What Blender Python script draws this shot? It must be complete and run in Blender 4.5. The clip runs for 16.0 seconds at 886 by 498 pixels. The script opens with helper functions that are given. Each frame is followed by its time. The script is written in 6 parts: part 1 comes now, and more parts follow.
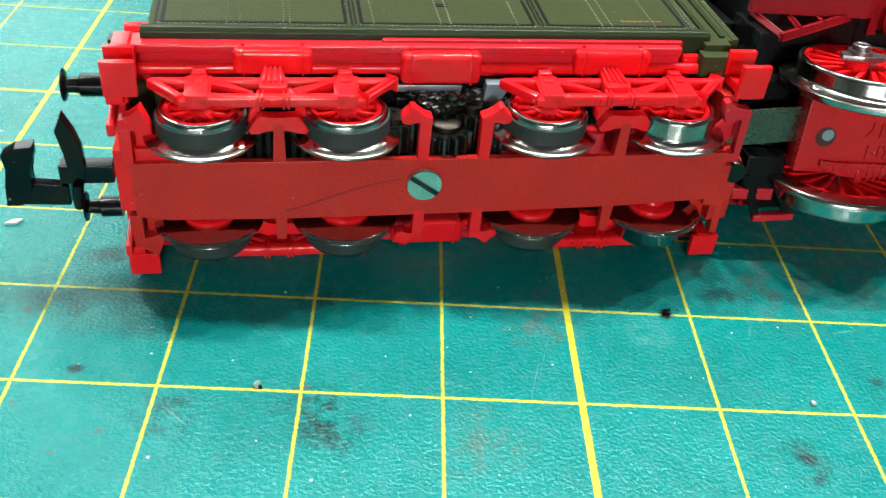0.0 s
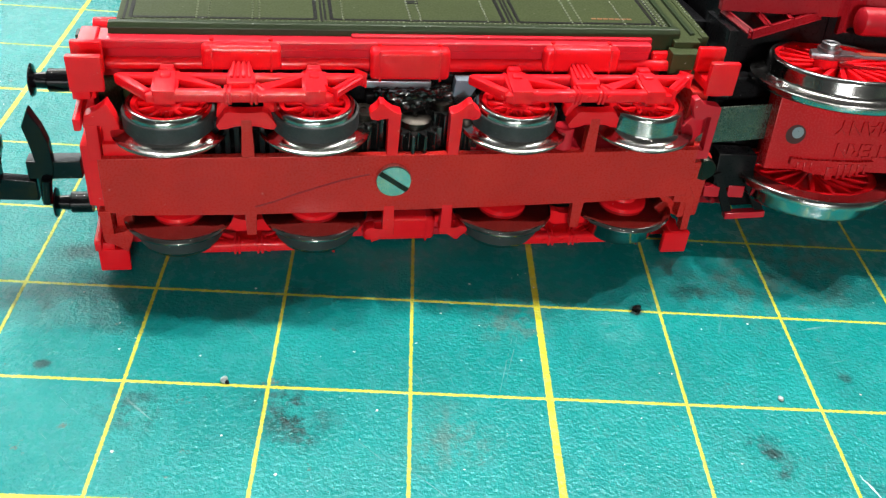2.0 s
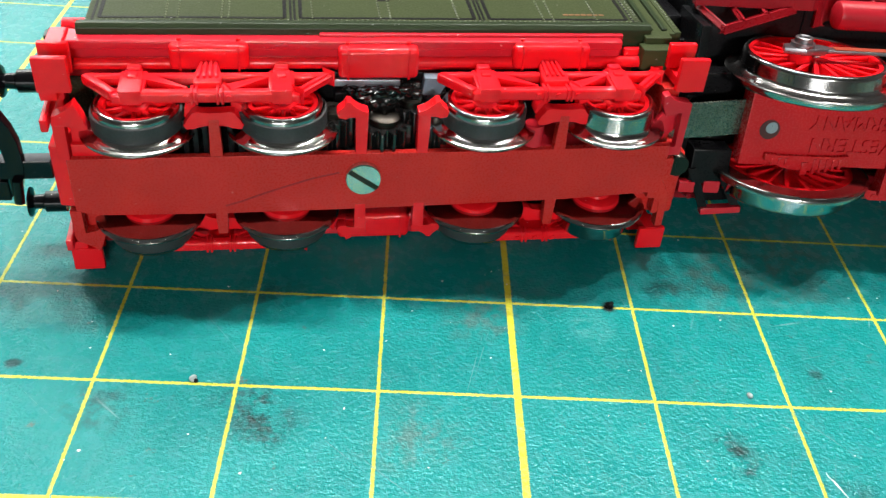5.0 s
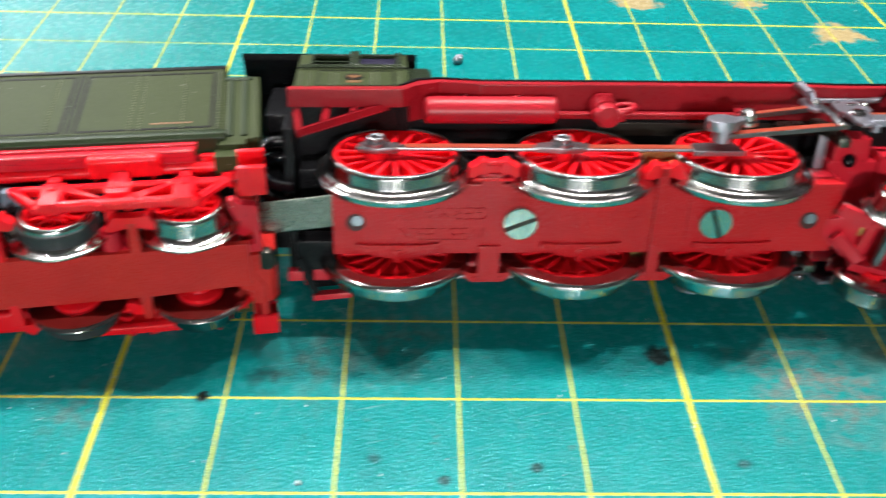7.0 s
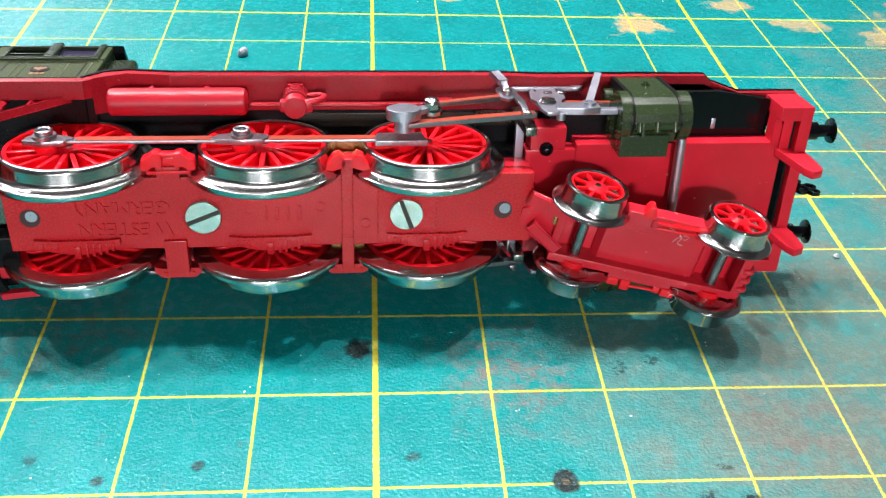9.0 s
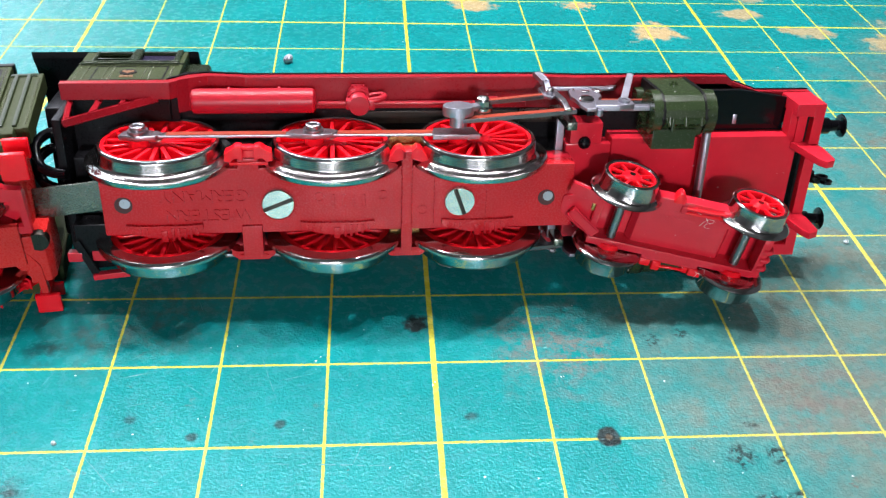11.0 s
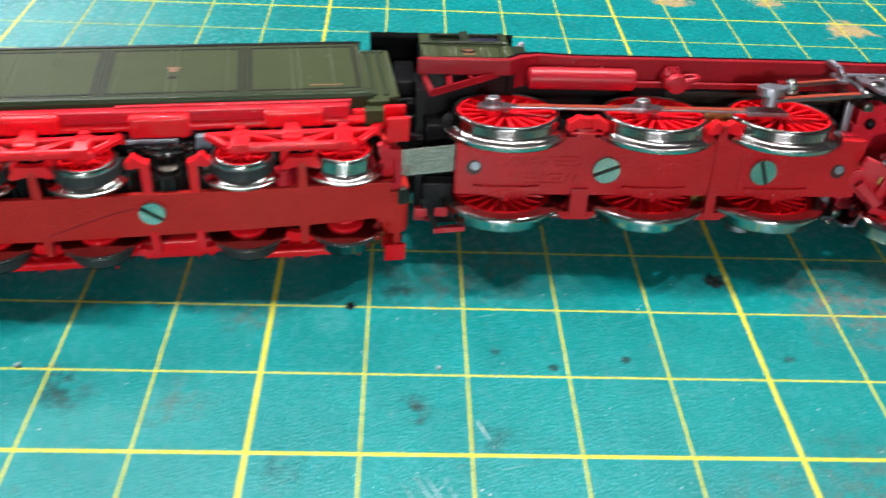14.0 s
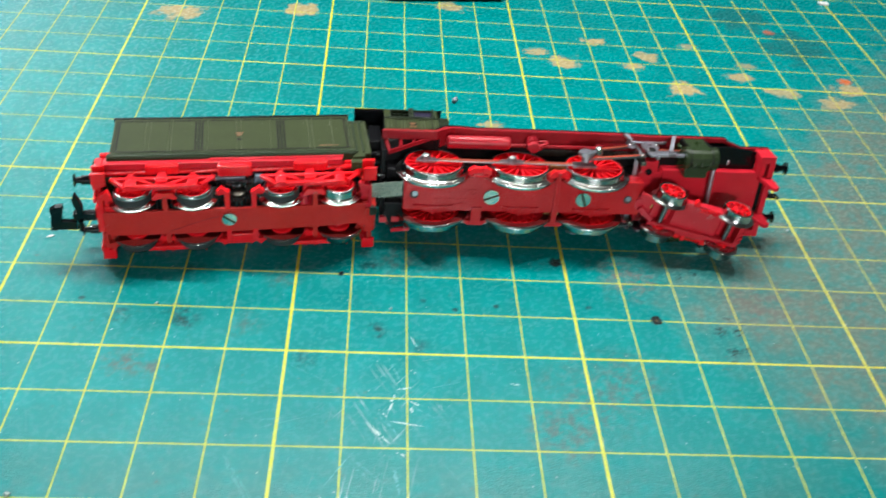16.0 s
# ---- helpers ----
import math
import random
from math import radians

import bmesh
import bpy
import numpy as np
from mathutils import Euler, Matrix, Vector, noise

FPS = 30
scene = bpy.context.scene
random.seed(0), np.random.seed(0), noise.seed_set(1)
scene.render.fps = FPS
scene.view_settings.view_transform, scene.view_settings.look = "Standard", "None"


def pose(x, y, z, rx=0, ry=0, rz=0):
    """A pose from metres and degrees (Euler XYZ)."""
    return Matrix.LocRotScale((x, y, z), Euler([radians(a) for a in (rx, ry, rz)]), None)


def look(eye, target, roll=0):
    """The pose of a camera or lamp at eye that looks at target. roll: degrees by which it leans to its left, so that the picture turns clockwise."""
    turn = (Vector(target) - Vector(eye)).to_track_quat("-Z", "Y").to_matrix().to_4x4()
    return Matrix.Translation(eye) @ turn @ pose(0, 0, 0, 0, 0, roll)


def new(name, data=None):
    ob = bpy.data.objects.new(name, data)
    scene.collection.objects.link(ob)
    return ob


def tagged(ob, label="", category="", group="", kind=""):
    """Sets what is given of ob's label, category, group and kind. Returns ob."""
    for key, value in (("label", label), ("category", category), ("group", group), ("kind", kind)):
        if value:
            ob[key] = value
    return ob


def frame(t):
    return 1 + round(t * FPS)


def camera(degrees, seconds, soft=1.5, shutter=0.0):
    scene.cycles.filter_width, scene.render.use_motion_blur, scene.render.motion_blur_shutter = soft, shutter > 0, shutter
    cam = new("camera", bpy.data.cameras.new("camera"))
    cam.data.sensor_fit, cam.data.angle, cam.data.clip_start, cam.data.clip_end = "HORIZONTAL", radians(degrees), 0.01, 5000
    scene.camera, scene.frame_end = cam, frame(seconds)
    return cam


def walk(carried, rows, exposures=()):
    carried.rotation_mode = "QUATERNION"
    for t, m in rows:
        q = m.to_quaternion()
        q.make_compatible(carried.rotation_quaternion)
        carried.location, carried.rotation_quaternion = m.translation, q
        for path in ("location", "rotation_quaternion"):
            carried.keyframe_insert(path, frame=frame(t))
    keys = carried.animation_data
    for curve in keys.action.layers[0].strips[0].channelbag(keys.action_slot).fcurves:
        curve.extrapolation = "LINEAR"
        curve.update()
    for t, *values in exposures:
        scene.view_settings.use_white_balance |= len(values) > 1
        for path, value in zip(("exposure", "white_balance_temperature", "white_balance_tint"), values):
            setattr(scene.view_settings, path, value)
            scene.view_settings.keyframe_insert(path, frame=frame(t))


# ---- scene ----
# All lengths below are in millimetres; K turns them into metres.
K = 0.001
cam = camera(51.0, 16.0, soft=1.25, shutter=0.5)
ROWS = [
    (0.0, -13.99, -35.35, 48.78, 51.96, -4.14, -0.59),
    (0.5, -12.76, -35.41, 48.37, 52.03, -4.30, -0.79),
    (1.0, -12.33, -35.50, 48.75, 52.16, -4.23, -0.75),
    (1.5, -11.92, -35.81, 48.55, 52.15, -4.43, -0.85),
    (2.0, -12.06, -35.84, 48.44, 52.27, -4.39, -0.83),
    (2.5, -11.26, -36.14, 47.97, 52.35, -4.13, -0.62),
    (3.0, -11.49, -35.37, 48.29, 52.09, -4.16, -0.63),
    (5.5, -6.49, -35.57, 50.19, 51.51, -3.37, -0.22),
    (6.0, 0.45, -35.36, 53.07, 51.93, -2.56, -0.34),
    (6.5, 11.24, -36.49, 56.95, 52.30, -2.10, -0.40),
    (7.0, 26.00, -35.85, 58.70, 52.76, -1.61, -1.04),
    (7.5, 39.90, -36.41, 58.91, 54.03, -2.14, -3.08),
    (8.0, 50.20, -35.83, 59.06, 53.58, -2.22, -3.58),
    (8.5, 50.10, -36.13, 58.68, 53.28, -2.46, -3.75),
    (9.0, 49.75, -35.96, 58.49, 52.63, -2.43, -3.66),
    (9.5, 47.90, -36.92, 56.48, 53.19, -2.53, -3.72),
    (12.0, 43.78, -49.12, 66.41, 53.34, -2.01, -3.77),
    (12.5, 42.67, -50.86, 67.59, 53.16, -2.05, -3.64),
    (13.0, 36.02, -52.61, 65.73, 53.43, -2.29, -3.10),
    (13.5, 24.15, -52.95, 64.15, 53.39, -2.75, -2.52),
    (14.0, 13.21, -54.93, 63.98, 53.17, -2.58, -1.35),
    (14.5, 6.02, -79.55, 78.30, 53.10, -1.84, -0.21),
    (15.0, 8.86, -102.99, 95.70, 53.10, -1.73, -0.19),
    (15.5, 8.44, -111.08, 103.24, 51.03, -3.11, -1.09),
    (16.0, 13.59, -110.31, 110.84, 51.38, -4.41, -2.04),
]
walk(cam, [(t, pose(K * x, K * y, K * z, rx, ry, rz)) for t, x, y, z, rx, ry, rz in ROWS],
     exposures=[(0.0, -0.20, 6600, 3), (1.5, -0.20, 6600, 7), (6.0, -0.22, 6550, 10), (8.0, 0.0, 6300, 14), (9.5, 0.06, 6250, 17), (12.5, -0.14, 6000, 20), (13.5, -0.18, 6350, 17), (14.5, -0.53, 6350, 11), (16.0, -0.48, 6200, 7)])

# ---- world, room light ----
world = bpy.data.worlds.new("room_world")
world.use_nodes = True
scene.world = world
wbg = world.node_tree.nodes["Background"]
wbg.inputs[0].default_value = (0.75, 0.85, 1.0, 1)
wbg.inputs[1].default_value = 0.03


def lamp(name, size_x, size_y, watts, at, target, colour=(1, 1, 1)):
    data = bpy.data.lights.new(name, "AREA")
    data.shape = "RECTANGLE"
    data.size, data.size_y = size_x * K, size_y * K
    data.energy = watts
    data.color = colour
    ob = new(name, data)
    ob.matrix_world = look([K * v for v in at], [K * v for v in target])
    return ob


# a row of small bench lamps above and behind the models
for x, watts in ((-92, 0.37), (-38, 0.39), (16, 0.42), (70, 0.43), (124, 0.40)):
    lamp("over_bench_light", 5, 5, watts, (x, 102, 260), (0.6 * x, 30, 0), (1.0, 0.98, 0.94))
# unseen panel over the bench lamps, added for broad reflections on the flanges
lamp("over_bench_light", 330, 46, 0.075, (16, 112, 268), (10, 30, 0), (1.0, 0.98, 0.95))
# unseen fill light at the south wall, added to brighten camera-facing sides
lamp("wall_fill_light", 900, 500, 7.2, (-300, -2080, 330), (0, 0, 100), (0.96, 0.98, 1.0))
# unseen low front light, added to lift the undersides that face the camera
lamp("front_fill_light", 110, 80, 6.2, (120, -950, 330), (20, 20, 10), (1.0, 0.98, 0.95))
# unseen light at the north wall, added for the far mat's sheen
lamp("wall_fill_light", 960, 1000, 19, (-1120, 2080, 950), (0, 0, 0), (0.92, 0.97, 1.0))
# unseen overhead lights, added: fill in front, mat sheen from beyond the bench
for x, y, size, watts in ((-650, -1150, 90, 0.7), (80, -1250, 90, 0.8), (800, -1100, 90, 0.8), (-880, 1450, 420, 24.0), (120, 1420, 300, 3.0), (860, 1380, 300, 3.0)):
    lamp("overhead_fill_light", size, size, watts, (x, y, 1640), (0, 0, 0), (1.0, 0.97, 0.95))


# ---- materials ----
def node_mat(name):
    m = bpy.data.materials.new(name)
    m.use_nodes = True
    nt = m.node_tree
    return m, nt, nt.nodes["Principled BSDF"]


def mm_coords(nt, scale=1.0):
    tc = nt.nodes.new("ShaderNodeTexCoord")
    mp = nt.nodes.new("ShaderNodeMapping")
    s = scale / K
    mp.inputs["Scale"].default_value = (s, s, s)
    nt.links.new(tc.outputs["Object"], mp.inputs["Vector"])
    return mp.outputs["Vector"]


def noise_node(nt, vec, scale, detail=3.0, rough=0.5):
    n = nt.nodes.new("ShaderNodeTexNoise")
    n.inputs["Scale"].default_value = scale
    n.inputs["Detail"].default_value = detail
    n.inputs["Roughness"].default_value = rough
    nt.links.new(vec, n.inputs["Vector"])
    return n.outputs["Fac"]


def ramp(nt, fac, a, b, lo=0.0, hi=1.0):
    r = nt.nodes.new("ShaderNodeMapRange")
    r.inputs["From Min"].default_value, r.inputs["From Max"].default_value = a, b
    r.inputs["To Min"].default_value, r.inputs["To Max"].default_value = lo, hi
    nt.links.new(fac, r.inputs["Value"])
    return r.outputs["Result"]


def mix(nt, fac, a, b):
    n = nt.nodes.new("ShaderNodeMix")
    n.data_type = "RGBA"
    for sock, v in ((n.inputs[0], fac), (n.inputs[6], a), (n.inputs[7], b)):
        if isinstance(v, (tuple, float, int)):
            sock.default_value = (*v, 1) if isinstance(v, tuple) and len(v) == 3 else v
        else:
            nt.links.new(v, sock)
    return n.outputs[2]


def calc(nt, op, a, b=None, c=None):
    n = nt.nodes.new("ShaderNodeMath")
    n.operation = op
    for i, v in enumerate((a, b, c)):
        if v is None:
            continue
        if isinstance(v, (float, int)):
            n.inputs[i].default_value = v
        else:
            nt.links.new(v, n.inputs[i])
    return n.outputs[0]


def bump(nt, bsdf, fac, strength, dist_mm):
    b = nt.nodes.new("ShaderNodeBump")
    b.inputs["Strength"].default_value = strength
    b.inputs["Distance"].default_value = dist_mm * K
    nt.links.new(fac, b.inputs["Height"])
    nt.links.new(b.outputs["Normal"], bsdf.inputs["Normal"])


def plastic(name, colour, rough, dark=0.75, grain=0.02, spec=0.5, glow=0.0):
    m, nt, bs = node_mat(name)
    v = mm_coords(nt)
    big = noise_node(nt, v, 0.22, 4, 0.6)
    fine = noise_node(nt, v, 6.0, 3, 0.6)
    c2 = tuple(dark * c for c in colour)
    col = mix(nt, ramp(nt, big, 0.35, 0.65), c2, colour)
    # pale specks: dust, and small glints put into the colour
    dust = ramp(nt, noise_node(nt, v, 2.1, 2, 0.5), 0.735, 0.77, 0.0, 0.45)
    col = mix(nt, dust, col, tuple(0.35 + 0.5 * c for c in colour))
    nt.links.new(col, bs.inputs["Base Color"])
    nt.links.new(ramp(nt, fine, 0.3, 0.7, rough * 0.8, rough * 1.25), bs.inputs["Roughness"])
    bs.inputs["Specular IOR Level"].default_value = spec
    if glow > 0:
        bs.inputs["Subsurface Weight"].default_value = glow
        bs.inputs["Subsurface Radius"].default_value = (1.0, 0.12, 0.08)
        bs.inputs["Subsurface Scale"].default_value = 0.7 * K
    bump(nt, bs, fine, 0.35, grain)
    return m


def metal(name, colour, rough, grain=0.008):
    m, nt, bs = node_mat(name)
    v = mm_coords(nt)
    big = noise_node(nt, v, 0.8, 3, 0.6)
    fine = noise_node(nt, v, 9.0, 3, 0.6)
    col = mix(nt, ramp(nt, big, 0.3, 0.7), tuple(0.8 * c for c in colour), colour)
    nt.links.new(col, bs.inputs["Base Color"])
    bs.inputs["Metallic"].default_value = 1.0
    nt.links.new(ramp(nt, fine, 0.25, 0.75, rough * 0.7, rough * 1.5), bs.inputs["Roughness"])
    bump(nt, bs, fine, 0.3, grain)
    return m


RED = plastic("red_plastic", (0.80, 0.009, 0.017), 0.12, 0.88, 0.045, spec=0.33, glow=0.25)
RED_TANK = plastic("glossy_crimson_plastic", (0.40, 0.009, 0.020), 0.36, 0.85, spec=0.3)
# running board and cab step red, darkened for the shade on their undersides
RED_BOARD = plastic("shade_darkened_crimson", (0.29, 0.009, 0.016), 0.30, 0.85, spec=0.26)
RED_DEEP = plastic("deep_red_plastic", (0.55, 0.016, 0.030), 0.22, 0.85, 0.008, spec=0.3)
# the same red plastic, with the underside's shade put into its colour
RED_SHADED = plastic("shaded_red_plastic", (0.52, 0.020, 0.017), 0.28, 0.85, spec=0.26)
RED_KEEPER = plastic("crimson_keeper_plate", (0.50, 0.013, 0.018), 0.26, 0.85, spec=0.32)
GREEN = plastic("olive_green_paint", (0.037, 0.049, 0.018), 0.50, 0.88, spec=0.12)
# paler green for the rivets, their glints put into the colour
GREEN_GLINT = plastic("glint_green_paint", (0.17, 0.19, 0.13), 0.14, 0.8)
GREEN_RIM = plastic("olive_green_rim", (0.020, 0.032, 0.013), 0.36, 0.85, spec=0.2)
GREEN_EDGE = plastic("dark_green_paint", (0.018, 0.027, 0.014), 0.26, 0.85, spec=0.2)
GREEN_CYL = plastic("green_cylinder_paint", (0.022, 0.038, 0.013), 0.24, 0.85, spec=0.45)
BLACK = plastic("black_plastic", (0.006, 0.006, 0.007), 0.30, 0.7, spec=0.12)
BLACK_GLOSS = plastic("glossy_black_plastic", (0.003, 0.003, 0.004), 0.11, 0.7, spec=0.28)
HOLE = plastic("hole_shade_red", (0.05, 0.004, 0.004), 0.5)
LINE_BLACK = plastic("black_lining", (0.004, 0.004, 0.004), 0.5, spec=0.15)
RUBBER = plastic("traction_rubber", (0.028, 0.032, 0.034), 0.55)
NICKEL = metal("bright_nickel", (0.53, 0.52, 0.505), 0.14)
# nickel dimmed in colour to hold down reflections on the tender's flanges
NICKEL_DIM = metal("dimmed_nickel", (0.47, 0.465, 0.45), 0.12, 0.012)
ROD_END = metal("dark_grey_steel", (0.30, 0.30, 0.32), 0.30)
DRAWBAR = metal("dull_tinplate", (0.15, 0.165, 0.14), 0.25, 0.002)
STEEL = metal("grey_steel", (0.44, 0.44, 0.50), 0.36)
DARK_STEEL = metal("blackened_steel", (0.05, 0.044, 0.038), 0.34)
# wheel backs: the reflection of the red plates is tinted into the metal
DISC = metal("reflection_tinted_steel", (0.46, 0.37, 0.35), 0.24)
SCREW = metal("zinc_screw", (0.60, 0.66, 0.60), 0.20)
BRASS = metal("brass", (0.62, 0.40, 0.14), 0.28)
COPPER = plastic("orange_red_rod_paint", (0.31, 0.045, 0.020), 0.35)
GOLD = plastic("gold_transfer", (0.20, 0.085, 0.030), 0.45)
WINDOW = plastic("dark_window_glass", (0.025, 0.022, 0.045), 0.12)
WHITE = plastic("white_crumb", (0.75, 0.75, 0.73), 0.6)
GEAR_BLACK = plastic("oily_black", (0.006, 0.006, 0.006), 0.2, 0.7, spec=0.7)
GREY_BLUE = plastic("grey_blue_motor_part", (0.16, 0.22, 0.28), 0.4)


# ---- mesh helpers, in millimetres ----
def flatten_normals(ob):
    """Keeps broad faces flat beside their rounded edges."""
    mod = ob.modifiers.new("weighted_normals", "WEIGHTED_NORMAL")
    mod.keep_sharp = True
    mod.weight = 90


def part(name, bm, material, parent=None, label="", smooth=True, m=None, off=(0, 0, 0)):
    bmesh.ops.recalc_face_normals(bm, faces=bm.faces)
    for v in bm.verts:
        v.co = (v.co + Vector(off)) * K
    me = bpy.data.meshes.new(name)
    bm.to_mesh(me)
    bm.free()
    me.materials.append(material)
    if smooth:
        me.polygons.foreach_set("use_smooth", [True] * len(me.polygons))
        me.set_sharp_from_angle(angle=radians(38))
    ob = new(name, me)
    if smooth:
        flatten_normals(ob)
    if parent is not None:
        ob.parent = parent
    if m is not None:
        ob.matrix_basis = m
    if label:
        ob["label"] = label
    return ob


def empty(name, m, parent=None):
    ob = new(name)
    ob.empty_display_size = 0.005
    ob.matrix_basis = m
    if parent is not None:
        ob.parent = parent
    return ob


def at(x, y, z, rx=0, ry=0, rz=0):
    return pose(K * x, K * y, K * z, rx, ry, rz)


def box(bm, x0, x1, y0, y1, z0, z1, bev=0.12, seg=2):
    r = bmesh.ops.create_cube(bm, size=1)
    vs = r["verts"]
    for v in vs:
        v.co = Vector(((x0 + x1) / 2 + v.co.x * (x1 - x0), (y0 + y1) / 2 + v.co.y * (y1 - y0), (z0 + z1) / 2 + v.co.z * (z1 - z0)))
    if bev > 0:
        es = {e for v in vs for e in v.link_edges}
        bmesh.ops.bevel(bm, geom=list(es), offset=bev, segments=seg, affect="EDGES", profile=0.5)
    return bm


def B(*a, **k):
    return box(bmesh.new(), *a, **k)


def cyl(bm, p0, p1, r, r2=None, seg=24):
    p0, p1 = Vector(p0), Vector(p1)
    d = p1 - p0
    m = Matrix.Translation((p0 + p1) / 2) @ d.to_track_quat("Z", "Y").to_matrix().to_4x4()
    bmesh.ops.create_cone(bm, cap_ends=True, segments=seg, radius1=r, radius2=r if r2 is None else r2, depth=d.length, matrix=m)
    return bm


def C(*a, **k):
    return cyl(bmesh.new(), *a, **k)


def bar(bm, p0, p1, w, h, up=(0, 1, 0), bev=0.08):
    """A bevelled bar from p0 to p1, w wide across up, h along up."""
    p0, p1 = Vector(p0), Vector(p1)
    d = (p1 - p0)
    x = d.normalized()
    z = Vector(up)
    y = z.cross(x).normalized()
    z = x.cross(y)
    r = bmesh.ops.create_cube(bm, size=1)
    rot = Matrix((x, y, z)).transposed()
    for v in r["verts"]:
        v.co = (p0 + p1) / 2 + rot @ Vector((v.co.x * d.length, v.co.y * w, v.co.z * h))
    if bev > 0:
        es = {e for v in r["verts"] for e in v.link_edges}
        bmesh.ops.bevel(bm, geom=list(es), offset=bev, segments=2, affect="EDGES", profile=0.5)
    return bm


def tube(bm, pts, r, seg=12):
    """One smooth pipe along a line of points."""
    pts = [Vector(p) for p in pts]
    line = [pts[0]]
    for p, a, b, q in zip([pts[0]] + pts[:-2], pts[:-1], pts[1:], pts[2:] + [pts[-1]]):
        for f in (0.2, 0.4, 0.6, 0.8, 1.0):
            line.append(0.5 * (2 * a + (b - p) * f + (2 * p - 5 * a + 4 * b - q) * f * f + (3 * a - p - 3 * b + q) * f ** 3))
    rings, side = [], None
    for k, p in enumerate(line):
        d = (line[min(k + 1, len(line) - 1)] - line[max(k - 1, 0)]).normalized()
        side = d.orthogonal() if side is None else side - d * side.dot(d)
        side.normalize()
        up = d.cross(side)
        rings.append([bm.verts.new(p + r * (math.cos(a) * side + math.sin(a) * up)) for a in (2 * math.pi * j / seg for j in range(seg))])
    for a, b in zip(rings, rings[1:]):
        for j in range(seg):
            bm.faces.new((a[j], a[(j + 1) % seg], b[(j + 1) % seg], b[j]))
    bm.faces.new(rings[0][::-1])
    bm.faces.new(rings[-1])
    return bm


def lathe(bm, profile, seg=48, axis="z", centre=(0, 0, 0)):
    """A ring of (radius, height) points turned about an axis; closed profile."""
    rings = []
    n = len(profile)
    for i in range(seg):
        a = 2 * math.pi * i / seg
        c, s = math.cos(a), math.sin(a)
        ring = []
        for r, h in profile:
            p = (r * c, r * s, h) if axis == "z" else (h, r * c, r * s)
            ring.append(bm.verts.new(Vector(centre) + Vector(p)))
        rings.append(ring)
    for i in range(seg):
        a, b = rings[i], rings[(i + 1) % seg]
        for j in range(n):
            k = (j + 1) % n
            bm.faces.new((a[j], b[j], b[k], a[k]))
    return bm


def prism(bm, pts, h0, h1, plane="xy", bev=0.0):
    """A polygon drawn in a plane and given depth along the third axis."""
    def put(a, b, h):
        return {"xy": (a, b, h), "xz": (a, h, b), "yz": (h, a, b)}[plane]
    lo = [bm.verts.new(put(a, b, h0)) for a, b in pts]
    hi = [bm.verts.new(put(a, b, h1)) for a, b in pts]
    n = len(pts)
    fs = [bm.faces.new(lo), bm.faces.new(hi[::-1])]
    for i in range(n):
        j = (i + 1) % n
        fs.append(bm.faces.new((lo[i], hi[i], hi[j], lo[j])))
    if bev > 0:
        es = {e for f in fs for e in f.edges}
        bmesh.ops.bevel(bm, geom=list(es), offset=bev, segments=2, affect="EDGES", profile=0.5)
    return bm


def screw_part(parent, x, y, r, angle, name="screw", material=None, label="zinc slotted screw"):
    """A slotted screw head on a face that looks along -y."""
    bm = bmesh.new()
    lathe(bm, [(0.001, -0.55), (r * 0.95, -0.55), (r, -0.47), (r, 0.3), (0.001, 0.3)], 40)
    rot = Matrix.Rotation(radians(-90), 3, "X")
    for v in bm.verts:
        v.co = rot @ v.co + Vector((x, y, 0))
    ob = part(name, bm, material or SCREW, parent, label)
    s = bmesh.new()
    box(s, -r * 0.97, r * 0.97, -0.03, 0.03, -0.2, 0.2, 0)
    q = Matrix.Rotation(radians(angle), 3, "Y")
    for v in s.verts:
        v.co = q @ v.co + Vector((x, y - 0.55, 0))
    part("slot", s, DARK_STEEL, ob, smooth=False)
    return ob


def spokes_round(parent, count, r0, r1, z, w, h, material, x=0.0):
    """Spokes as pieces of their own on one shared mesh."""
    first = part("spoke", bar(bmesh.new(), (r0, 0, 0), (r1, 0, 0), w, h, up=(0, 0, 1), bev=0.1), material, parent)
    first.matrix_basis = at(x, 0, z, 0, 0, 180 / count)
    for i in range(1, count):
        ob = new("spoke", first.data)
        flatten_normals(ob)
        ob.parent = parent
        ob.matrix_basis = at(x, 0, z, 0, 0, 360 * (i + 0.5) / count)


